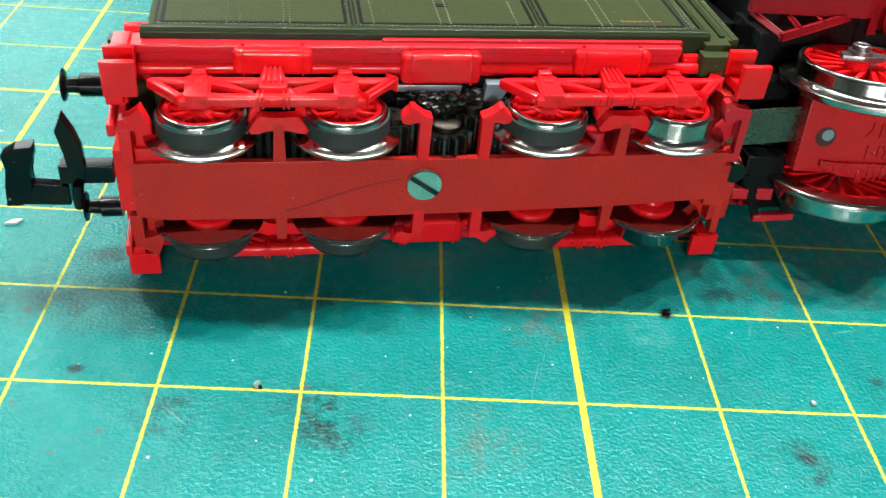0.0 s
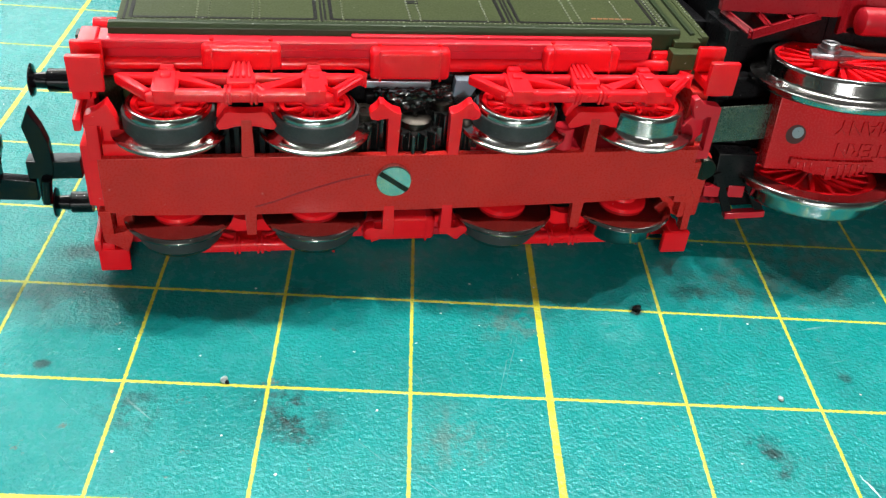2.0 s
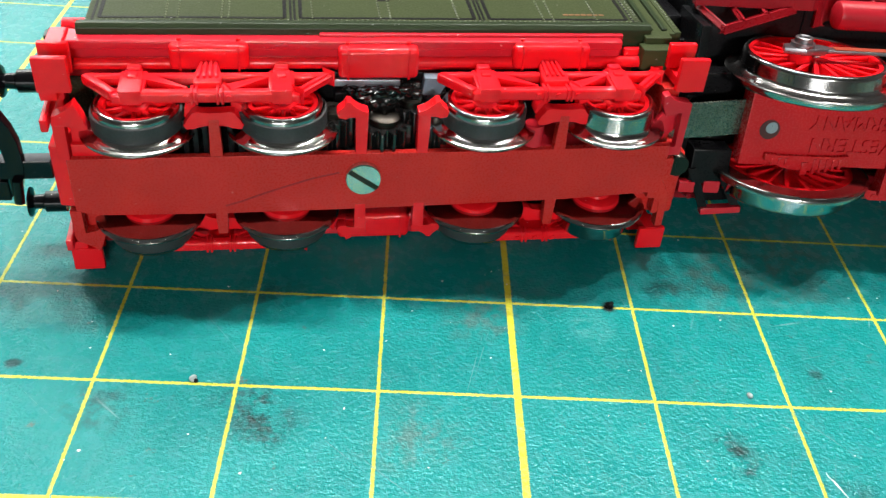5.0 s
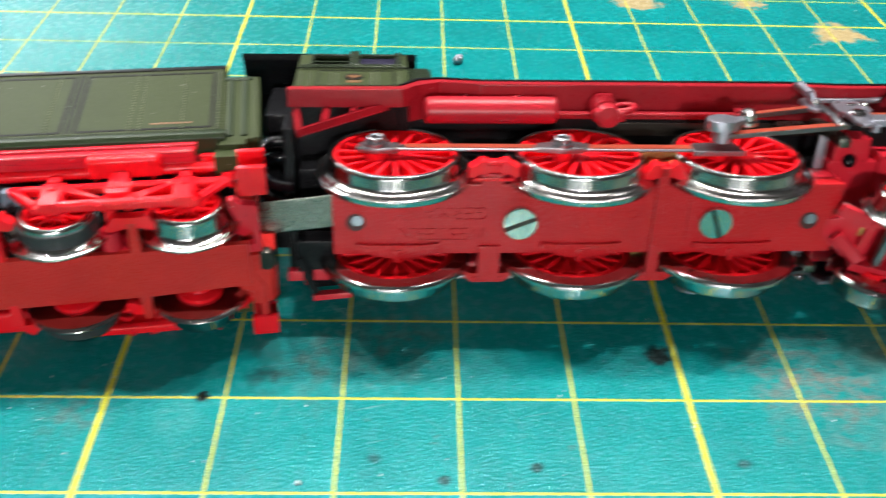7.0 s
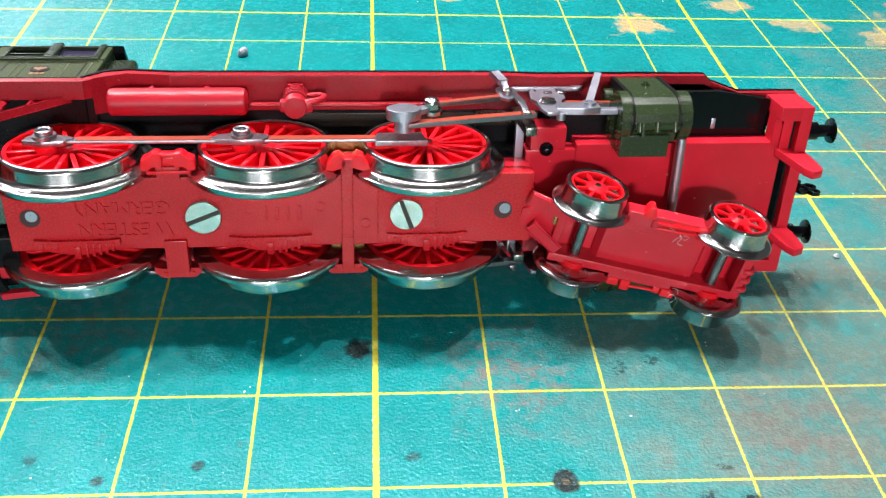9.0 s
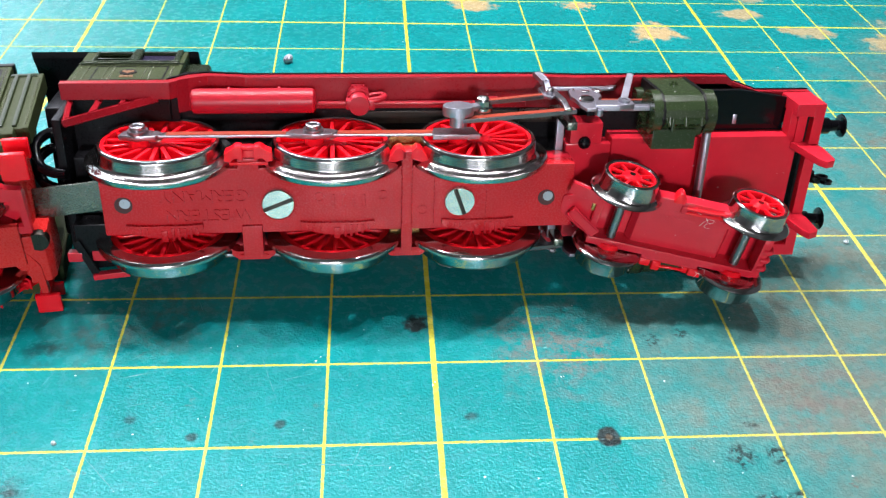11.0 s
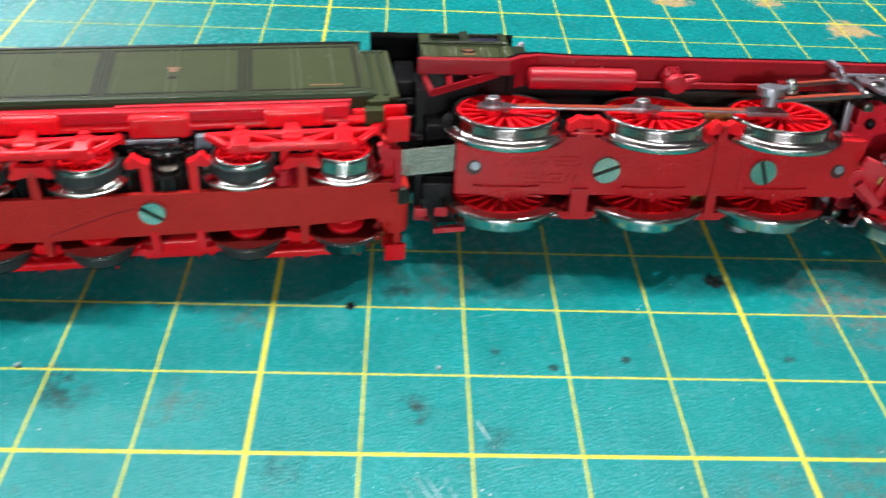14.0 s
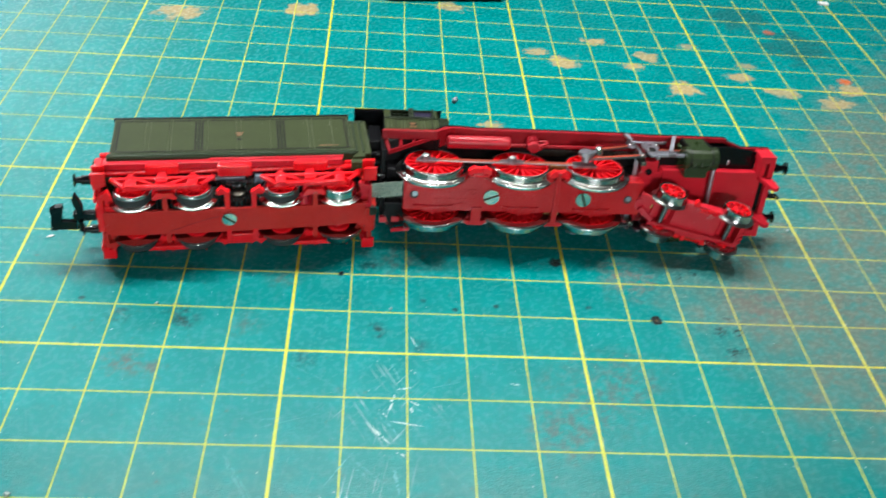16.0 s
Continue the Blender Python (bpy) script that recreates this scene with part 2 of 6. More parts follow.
def wheel_set(parent, name, x, y, r, flange, z_out, z_fl, z_back, spokes, hub, tyre_black, centre_mat=RED, axle_r=0.55, m=None, counter=0.0):
    """One axle with two spoked wheels, turned about the lateral axis z."""
    ws = empty(name, at(x, y, 0), parent)
    part("axle", C((0, 0, -z_out + 0.6), (0, 0, z_out - 0.6), axle_r, seg=20), STEEL, ws, "steel axle")
    for sgn in (1, -1):
        ri = r - 0.55
        back = -0.30 if r > 4 else 0.55
        prof = [(ri, z_back + 0.6), (ri - back, z_back + 0.5), (ri - back, z_back + 0.02), (flange - 0.42, z_back + 0.10), (flange - 0.22, z_back + 0.16), (flange - 0.08, z_back + 0.26), (flange, z_back + 0.40), (flange - 0.03, z_fl - 0.14), (flange - 0.14, z_fl - 0.08),
                (r + 0.62 * (flange - r), z_fl - 0.05), (r + 0.36 * (flange - r), z_fl + 0.03), (r + 0.16, z_fl + 0.14), (r + 0.05, z_fl + 0.26), (r, z_fl + 0.42), (r - 0.04, z_out - 0.34), (r - 0.09, z_out - 0.16), (r - 0.19, z_out - 0.04), (r - 0.3, z_out), (ri + 0.1, z_out), (ri, z_out - 0.12)]
        bm = lathe(bmesh.new(), [(a, b * sgn) for a, b in prof], 64)
        part("tyre", bm, NICKEL if r > 4 else NICKEL_DIM, ws, "bright nickel tyre with flange")
        if tyre_black:
            w = lathe(bmesh.new(), [(r - 0.1, (z_fl + 0.1) * sgn), (r + 0.13, (z_fl + 0.1) * sgn), (r + 0.13, (z_out - 0.56) * sgn), (r + 0.08, (z_out - 0.5) * sgn), (r - 0.1, (z_out - 0.5) * sgn)], 64)
            part("traction_band", w, RUBBER, ws, "black rubber traction band")
        deep = z_back + 0.15 if r > 4 else z_out - 0.75
        rim = lathe(bmesh.new(), [(ri - 0.42, deep * sgn), (ri + (0.29 if r > 4 else 0.02), deep * sgn), (ri + 0.02, (deep + 0.4) * sgn), (ri + 0.02, (z_out - 0.10) * sgn), (ri - 0.30, (z_out - 0.14) * sgn)], 56)
        part("wheel_rim", rim, centre_mat, ws, "red wheel rim")
        hb = lathe(bmesh.new(), [(0.001, (z_back + 0.1) * sgn), (hub, (z_back + 0.1) * sgn), (hub, (z_out - 0.28) * sgn), (hub * 0.8, (z_out - 0.12) * sgn), (0.001, (z_out - 0.12) * sgn)], 28)
        part("hub", hb, centre_mat, ws, "red hub")
        if r > 4:
            spokes_round(ws, spokes, hub * 0.8, ri - 0.2, (z_out - 0.25 + z_back + 0.1) / 2 * sgn, 0.42, z_out - z_back - 0.35, centre_mat)
            web = lathe(bmesh.new(), [(hub * 0.9, (z_back + 0.45) * sgn), (3.9, (z_back + 0.45) * sgn), (3.9, (z_back + 0.95) * sgn), (hub * 0.9, (z_back + 0.95) * sgn)], 48)
            part("web", web, centre_mat, ws, "red web between the spokes")
        else:
            spokes_round(ws, spokes, hub * 0.8, ri - 0.2, (z_out - 0.52) * sgn, 0.36, 0.42, centre_mat)
            web = lathe(bmesh.new(), [(hub * 0.9, (z_out - 1.3) * sgn), (ri, (z_out - 1.3) * sgn), (ri, (z_out - 0.8) * sgn), (hub * 0.9, (z_out - 0.8) * sgn)], 40)
            part("web", web, centre_mat, ws, "red web between the spokes")
        d = lathe(bmesh.new(), [(hub * 0.9, (z_back + 0.16) * sgn), (ri + 0.05, (z_back + 0.16) * sgn), (ri + 0.05, (z_back + 0.5) * sgn), (hub * 0.9, (z_back + 0.5) * sgn)], 48)
        if tyre_black or r < 4:
            part("wheel_disc", d, DISC, ws, "dark wheel back")
        else:
            d.free()
        tip = C((0, 0, (z_out - 0.2) * sgn), (0, 0, (z_out + (0.02 if r > 4 else 0.1)) * sgn), axle_r * (0.62 if r > 4 else 0.85), seg=18)
        part("axle_end", tip, NICKEL, ws, "bright axle end")
    return ws


def buffer(parent, x, y, z, length, d):
    """A sprung buffer along x; d = +1 looks to +x, -1 to -x."""
    bm = bmesh.new()
    prof = [(0.001, 0), (0.85, 0), (0.85, length * 0.55), (0.62, length * 0.6), (0.55, length - 0.35), (1.15, length - 0.22), (1.22, length - 0.1), (1.0, length), (0.001, length + 0.06)]
    lathe(bm, [(a, b * d) for a, b in prof], 32, "x", (x, y, z))
    return part("buffer", bm, BLACK_GLOSS, parent, "black round buffer")


# ---- cutting mat ----
def mat_material():
    m, nt, bs = node_mat("cutting_mat_vinyl")
    v = mm_coords(nt)
    sep = nt.nodes.new("ShaderNodeSeparateXYZ")
    nt.links.new(v, sep.inputs[0])
    px, py = sep.outputs[0], sep.outputs[1]
    n_big = noise_node(nt, v, 0.018, 4, 0.6)
    n_mid = noise_node(nt, v, 0.12, 5, 0.65)
    n_fine = noise_node(nt, v, 0.9, 4, 0.6)
    n_grain = noise_node(nt, v, 3.4, 2, 0.55)
    # teal vinyl with faded clouds
    col = mix(nt, ramp(nt, n_mid, 0.3, 0.7), (0.0, 0.168, 0.168), (0.0, 0.228, 0.228))
    col = mix(nt, calc(nt, "MULTIPLY", ramp(nt, n_big, 0.4, 0.65), 0.35), col, (0.010, 0.165, 0.158))
    # grey worn ground towards the right-hand side
    edge = calc(nt, "ADD", calc(nt, "MULTIPLY", n_mid, 60.0), calc(nt, "MULTIPLY", n_big, 40.0))
    worn = ramp(nt, calc(nt, "SUBTRACT", calc(nt, "ADD", px, edge), calc(nt, "MULTIPLY", calc(nt, "ABSOLUTE", calc(nt, "SUBTRACT", py, 18.0)), 0.85)), 108.0, 132.0)
    mottle = ramp(nt, noise_node(nt, v, 0.35, 6, 0.72), 0.36, 0.56, 0.35, 0.9)
    brown = mix(nt, ramp(nt, noise_node(nt, v, 0.10, 5, 0.7), 0.42, 0.60), (0.115, 0.160, 0.132), (0.135, 0.138, 0.108))
    col = mix(nt, calc(nt, "MULTIPLY", worn, mottle), col, brown)
    # dirt in the near middle
    near = ramp(nt, calc(nt, "ADD", py, calc(nt, "MULTIPLY", n_mid, 30.0)), 4.0, -14.0)
    col = mix(nt, calc(nt, "MULTIPLY", calc(nt, "MULTIPLY", near, ramp(nt, n_mid, 0.35, 0.60)), 0.75), col, (0.045, 0.118, 0.106))
    # rust flecks
    fleck = ramp(nt, noise_node(nt, v, 0.42, 6, 0.75), 0.63, 0.68)
    where = ramp(nt, n_big, 0.40, 0.62, 0.2, 0.65)
    col = mix(nt, calc(nt, "MULTIPLY", fleck, where), col, (0.15, 0.075, 0.045))
    dark = ramp(nt, noise_node(nt, v, 0.30, 5, 0.7), 0.33, 0.27)
    col = mix(nt, calc(nt, "MULTIPLY", dark, 0.45), col, (0.010, 0.060, 0.060))

    n_blot = noise_node(nt, v, 0.26, 5, 0.62)
    broken = ramp(nt, noise_node(nt, v, 0.55, 7, 0.78), 0.44, 0.58)

    crumbled = ramp(nt, noise_node(nt, v, 1.5, 4, 0.7), 0.47, 0.53)

    def blob(col, x, y, r, colour, amount, wob=0.5, soft=0.35, tattered=0, wide=1.0):
        dx, dy = calc(nt, "MULTIPLY", calc(nt, "SUBTRACT", px, x), 1.0 / wide), calc(nt, "SUBTRACT", py, y)
        d = calc(nt, "SQRT", calc(nt, "ADD", calc(nt, "MULTIPLY", dx, dx), calc(nt, "MULTIPLY", dy, dy)))
        src = n_fine if r < 2 else n_blot
        d = calc(nt, "ADD", d, calc(nt, "MULTIPLY", calc(nt, "SUBTRACT", src, 0.5), r * wob * 4))
        f = calc(nt, "MULTIPLY", ramp(nt, d, r * (1 + soft), r * (1 - soft)), amount)
        if tattered:
            f = calc(nt, "MULTIPLY", f, broken if tattered == 1 else crumbled)
        return mix(nt, f, col, colour)

    rust, soot, beige, grey = (0.115, 0.090, 0.070), (0.010, 0.013, 0.013), (0.44, 0.31, 0.135), (0.14, 0.14, 0.125)
    for x, y, r, c, a in ((62, 21.6, 4.2, grey, 0.75), (86, 15, 5, grey, 0.55), (84, 15, 2.2, rust, 0.4), (24, 27, 4, rust, 0.3), (18, 23.5, 3, rust, 0.3),
                          (-25.4, -3.6, 2.0, rust, 0.6), (-21, -5, 1.5, rust, 0.5), (-7.5, 6, 2.0, rust, 0.35), (50, -9, 6, rust, 0.35), (44.5, -17, 3.5, rust, 0.45), (58, -4, 4, rust, 0.3), (-18.3, 7.6, 1.8, soot, 0.75), (-17.6, 5.4, 0.9, soot, 0.55), (14.5, 6.3, 0.8, soot, 0.6), (15.4, 4.8, 0.9, soot, 0.65), (6.4, 17.6, 1.2, (0.05, 0.26, 0.26), 0.8),
                          (-28.8, 7.6, 1.5, soot, 0.5), (-2, 18.5, 2.0, rust, 0.35), (-19, 20, 1.6, soot, 0.35), (3, -2, 1.4, soot, 0.4), (22, 2, 1.2, soot, 0.4), (13.2, 22.6, 1.2, soot, 0.5)):
        col = blob(col, x, y, r * 1.25, c, min(a * 1.3, 1.0), 0.6, 0.6, 1)
    # dried glue on the far side
    for x, y, r, a in ((91, 97.4, 4.0, 0.95), (62, 109, 3.6, 0.9), (55, 114, 2.6, 0.8), (80, 108.5, 2.4, 0.9), (85, 114, 3.0, 0.8), (72, 122, 2.8, 0.85), (-9, 132, 4.5, 0.9), (-40, 126, 5.0, 0.9),
                       (108, 105, 3.0, 0.8), (118, 98, 3.2, 0.75), (137, 101, 4.0, 0.8), (130, 93.5, 3.6, 0.75), (40, 75, 2.4, 0.8), (33, 139, 4.0, 0.8), (112, 112, 2.0, 0.6), (145, 88, 4.0, 0.6), (98, 122, 2.0, 0.6)):
        col = blob(col, x, y, r * 0.72, beige, a * 0.9, 0.95, 0.22, 0, 1.5)
    col = blob(col, 137, 106, 1.6, (0.55, 0.12, 0.03), 0.9)
    col = blob(col, 125, 134, 1.5, (0.50, 0.10, 0.04), 0.8)
    col = blob(col, 130, 125, 9, (0.015, 0.085, 0.085), 0.6, 0.8)
    col = blob(col, 118, 142, 8, (0.015, 0.085, 0.085), 0.55, 0.8)
    # printed grid, every tenth of a decimetre thin and every fifth heavier
    jit = calc(nt, "MULTIPLY", calc(nt, "SUBTRACT", noise_node(nt, v, 4.5, 3, 0.7), 0.5), 0.26)

    def lines(coord, step, half, fade):
        a = calc(nt, "ABSOLUTE", calc(nt, "SUBTRACT", coord, calc(nt, "MULTIPLY", calc(nt, "ROUND", calc(nt, "DIVIDE", coord, step)), step)))
        return ramp(nt, calc(nt, "ADD", a, jit), half + 0.03, half - 0.03, 0.0, fade)
    g = calc(nt, "MAXIMUM", lines(px, 10.0, 0.130, 0.9), lines(py, 10.0, 0.130, 0.9))
    g = calc(nt, "MAXIMUM", g, calc(nt, "MAXIMUM", lines(px, 50.0, 0.26, 1.0), lines(py, 50.0, 0.22, 1.0)))
    wear = ramp(nt, noise_node(nt, v, 0.7, 5, 0.7), 0.30, 0.42, 0.35, 1.0)
    ink = mix(nt, ramp(nt, n_mid, 0.3, 0.7), (0.50, 0.49, 0.030), (0.60, 0.58, 0.055))
    ink = mix(nt, calc(nt, "MULTIPLY", worn, 0.35), ink, (0.42, 0.34, 0.14))
    col = mix(nt, calc(nt, "MULTIPLY", g, wear), col, ink)
    # blots over the print
    col = blob(col, 64.9, 10.2, 1.15, soot, 1.0, 0.16, 0.12)
    col = blob(col, 64.9, 10.2, 0.3, (0.10, 0.07, 0.04), 0.8, 0.2, 0.4)
    for x, y, r, a in ((76, 7.7, 1.2, 0.75), (79.4, 7.6, 1.0, 0.8), (77, 2.8, 1.1, 0.8), (79.6, 3.0, 0.9, 0.8), (78, 11.5, 0.7, 0.6), (8.1, 20.0, 0.55, 1.0), (48.6, 25.6, 1.2, 0.85), (71.8, 22.7, 0.8, 0.7), (75, 23.6, 0.7, 0.7),
                       (36, 12.6, 0.5, 0.7), (28.6, 11.2, 0.5, 0.7), (-36, 11.2, 0.5, 0.7), (76.5, 0.3, 0.5, 0.7), (53, 13, 0.5, 0.6), (99, 23, 0.6, 0.6), (23, 13.5, 0.5, 0.5), (-16.5, 27.5, 0.5, 0.6)):
        col = blob(col, x, y, r, soot, min(1.0, a * 1.15), 0.5, 0.3, 2 if x > 70 else 0)
    # white knife scratches near the front
    def scratches(angle, x, y, r, thr):
        mp = nt.nodes.new("ShaderNodeMapping")
        mp.inputs["Rotation"].default_value = (0, 0, radians(angle))
        nt.links.new(v, mp.inputs["Vector"])
        sq = nt.nodes.new("ShaderNodeMapping")
        sq.inputs["Scale"].default_value = (1.7, 0.06, 1)
        nt.links.new(mp.outputs["Vector"], sq.inputs["Vector"])
        n = noise_node(nt, sq.outputs["Vector"], 1.0, 3, 0.6)
        dx, dy = calc(nt, "SUBTRACT", px, x), calc(nt, "SUBTRACT", py, y)
        d = calc(nt, "SQRT", calc(nt, "ADD", calc(nt, "MULTIPLY", dx, dx), calc(nt, "MULTIPLY", dy, dy)))
        d = calc(nt, "ADD", d, calc(nt, "MULTIPLY", calc(nt, "SUBTRACT", n_mid, 0.5), r * 2.4))
        return calc(nt, "MULTIPLY", ramp(nt, n, thr, thr + 0.06), ramp(nt, d, r, r * 0.3))
    s = calc(nt, "MAXIMUM", scratches(-28, 17, -13, 11, 0.605), scratches(38, 17, -13, 10, 0.605))
    s = calc(nt, "MAXIMUM", s, scratches(12, 12, -24, 11, 0.615))
    s = calc(nt, "MAXIMUM", s, calc(nt, "MULTIPLY", scratches(75, 20, 10, 45, 0.69), 0.5))
    s = calc(nt, "MAXIMUM", s, calc(nt, "MULTIPLY", scratches(-50, -10, 5, 60, 0.70), 0.4))
    s = calc(nt, "MAXIMUM", s, calc(nt, "MULTIPLY", scratches(20, 60, 40, 90, 0.70), 0.4))
    clump = ramp(nt, noise_node(nt, v, 0.30, 4, 0.65), 0.42, 0.56, 0.25, 1.0)
    col = mix(nt, calc(nt, "MULTIPLY", calc(nt, "MULTIPLY", s, clump), 0.9), col, (0.50, 0.62, 0.62))
    crumbs = ramp(nt, noise_node(nt, v, 1.3, 2, 0.5), 0.755, 0.78)
    col = mix(nt, calc(nt, "MULTIPLY", crumbs, 0.8), col, (0.55, 0.62, 0.60))
    col = mix(nt, ramp(nt, n_grain, 0.42, 0.30, 0.0, 0.14), col, (0.004, 0.075, 0.072))
    nt.links.new(col, bs.inputs["Base Color"])
    nt.links.new(ramp(nt, n_fine, 0.3, 0.7, 0.18, 0.34), bs.inputs["Roughness"])
    hgt = calc(nt, "ADD", calc(nt, "MULTIPLY", n_grain, 1.0), calc(nt, "ADD", calc(nt, "MULTIPLY", n_fine, 0.3), calc(nt, "MULTIPLY", g, 0.25)))
    bs.inputs["Specular IOR Level"].default_value = 0.30
    bs.inputs["Specular Tint"].default_value = (0.55, 1.0, 1.0, 1)
    bump(nt, bs, hgt, 1.0, 0.08)
    return m


bench_mat = plastic("bench_wood", (0.22, 0.14, 0.08), 0.5, 0.7)
wall_mat = plastic("wall_paint", (0.36, 0.37, 0.37), 0.8, 0.92)
floor_mat = plastic("floor_boards", (0.20, 0.16, 0.12), 0.6, 0.7)
mat_bm = B(-260, 340, -240, 210, -3.0, 0.0, 0.4)
cutting_mat = tagged(part("cutting_mat", mat_bm, mat_material(), smooth=False), "worn teal cutting mat with a yellow centimetre grid", "cutting mat")
bench = tagged(part("workbench", B(-700, 800, -420, 420, -43, -3, 3), bench_mat), "plain brown wooden workbench top under the mat", "workbench")
part("leg", B(-680, -610, -400, -330, -750, -43, 3), bench_mat, bench)
part("leg", B(710, 780, -400, -330, -750, -43, 3), bench_mat, bench)
part("leg", B(-680, -610, 330, 400, -750, -43, 3), bench_mat, bench)
part("leg", B(710, 780, 330, 400, -750, -43, 3), bench_mat, bench)
tagged(part("floor", B(-2100, 2300, -2100, 2100, -790, -750, 0), floor_mat, smooth=False), kind="structure")
tagged(part("ceiling", B(-2100, 2300, -2100, 2100, 1650, 1700, 0), wall_mat, smooth=False), kind="structure")


def opening_wall(name, frame_name, y0, y1, inner, x0, x1, z0, z1):
    """A wall with one opening and a wooden frame, added around an unseen fill light."""
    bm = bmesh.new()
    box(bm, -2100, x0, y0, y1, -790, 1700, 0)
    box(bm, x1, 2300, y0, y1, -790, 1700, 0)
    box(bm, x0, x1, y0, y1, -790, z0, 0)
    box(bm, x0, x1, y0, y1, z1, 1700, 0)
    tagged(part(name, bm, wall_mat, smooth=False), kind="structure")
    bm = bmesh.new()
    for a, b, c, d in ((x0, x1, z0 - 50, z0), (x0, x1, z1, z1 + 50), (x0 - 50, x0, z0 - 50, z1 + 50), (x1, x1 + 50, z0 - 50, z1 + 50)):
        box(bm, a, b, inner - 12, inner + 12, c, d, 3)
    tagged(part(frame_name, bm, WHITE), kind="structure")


# both openings are added to hold the unseen fill lights
opening_wall("wall_south", "fill_opening_1", -2200, -2100, -2100, -750, 150, 80, 580)
opening_wall("wall_north", "fill_opening_2", 2100, 2200, 2100, -1600, -640, 450, 1450)
tagged(part("wall_west", B(-2200, -2100, -2200, 2200, -790, 1700, 0), wall_mat, smooth=False), kind="structure")
tagged(part("wall_east", B(2300, 2400, -2200, 2200, -790, 1700, 0), wall_mat, smooth=False), kind="structure")


# ---- the tender: x runs along it, y from its underside to its roof, z across it ----
tender = tagged(empty("tender", at(-12.0, 23.5, 9.2, 0, 0.5, 8.0)), "olive green model tender with red eight-wheel underframe lying on its side", "model tender")


def zz(a, b, s):
    """A span across the model, mirrored for the other side."""
    return (a, b) if s > 0 else (-b, -a)


# a brake hanger's head and a pair of heads, drawn in the plane of the underside
HOOK = [(0.5, 5.2), (0.5, 5.63), (-0.08, 5.71), (-0.48, 5.98), (-0.76, 6.41), (-1.12, 6.49), (-1.2, 6.1), (-1.36, 5.94), (-1.68, 5.82), (-1.84, 5.51), (-1.68, 5.12), (-1.12, 5.0), (-0.92, 5.24), (-0.4, 5.2)]
PAIR = [(-0.4, 4.6), (-0.9, 4.62), (-1.25, 4.35), (-1.95, 4.28), (-2.15, 4.65), (-1.8, 5.05), (-1.55, 5.6), (-1.15, 5.74), (-0.55, 5.66), (0, 5.64)]
PAIR = PAIR + [(-a, b) for a, b in PAIR[-2::-1]]


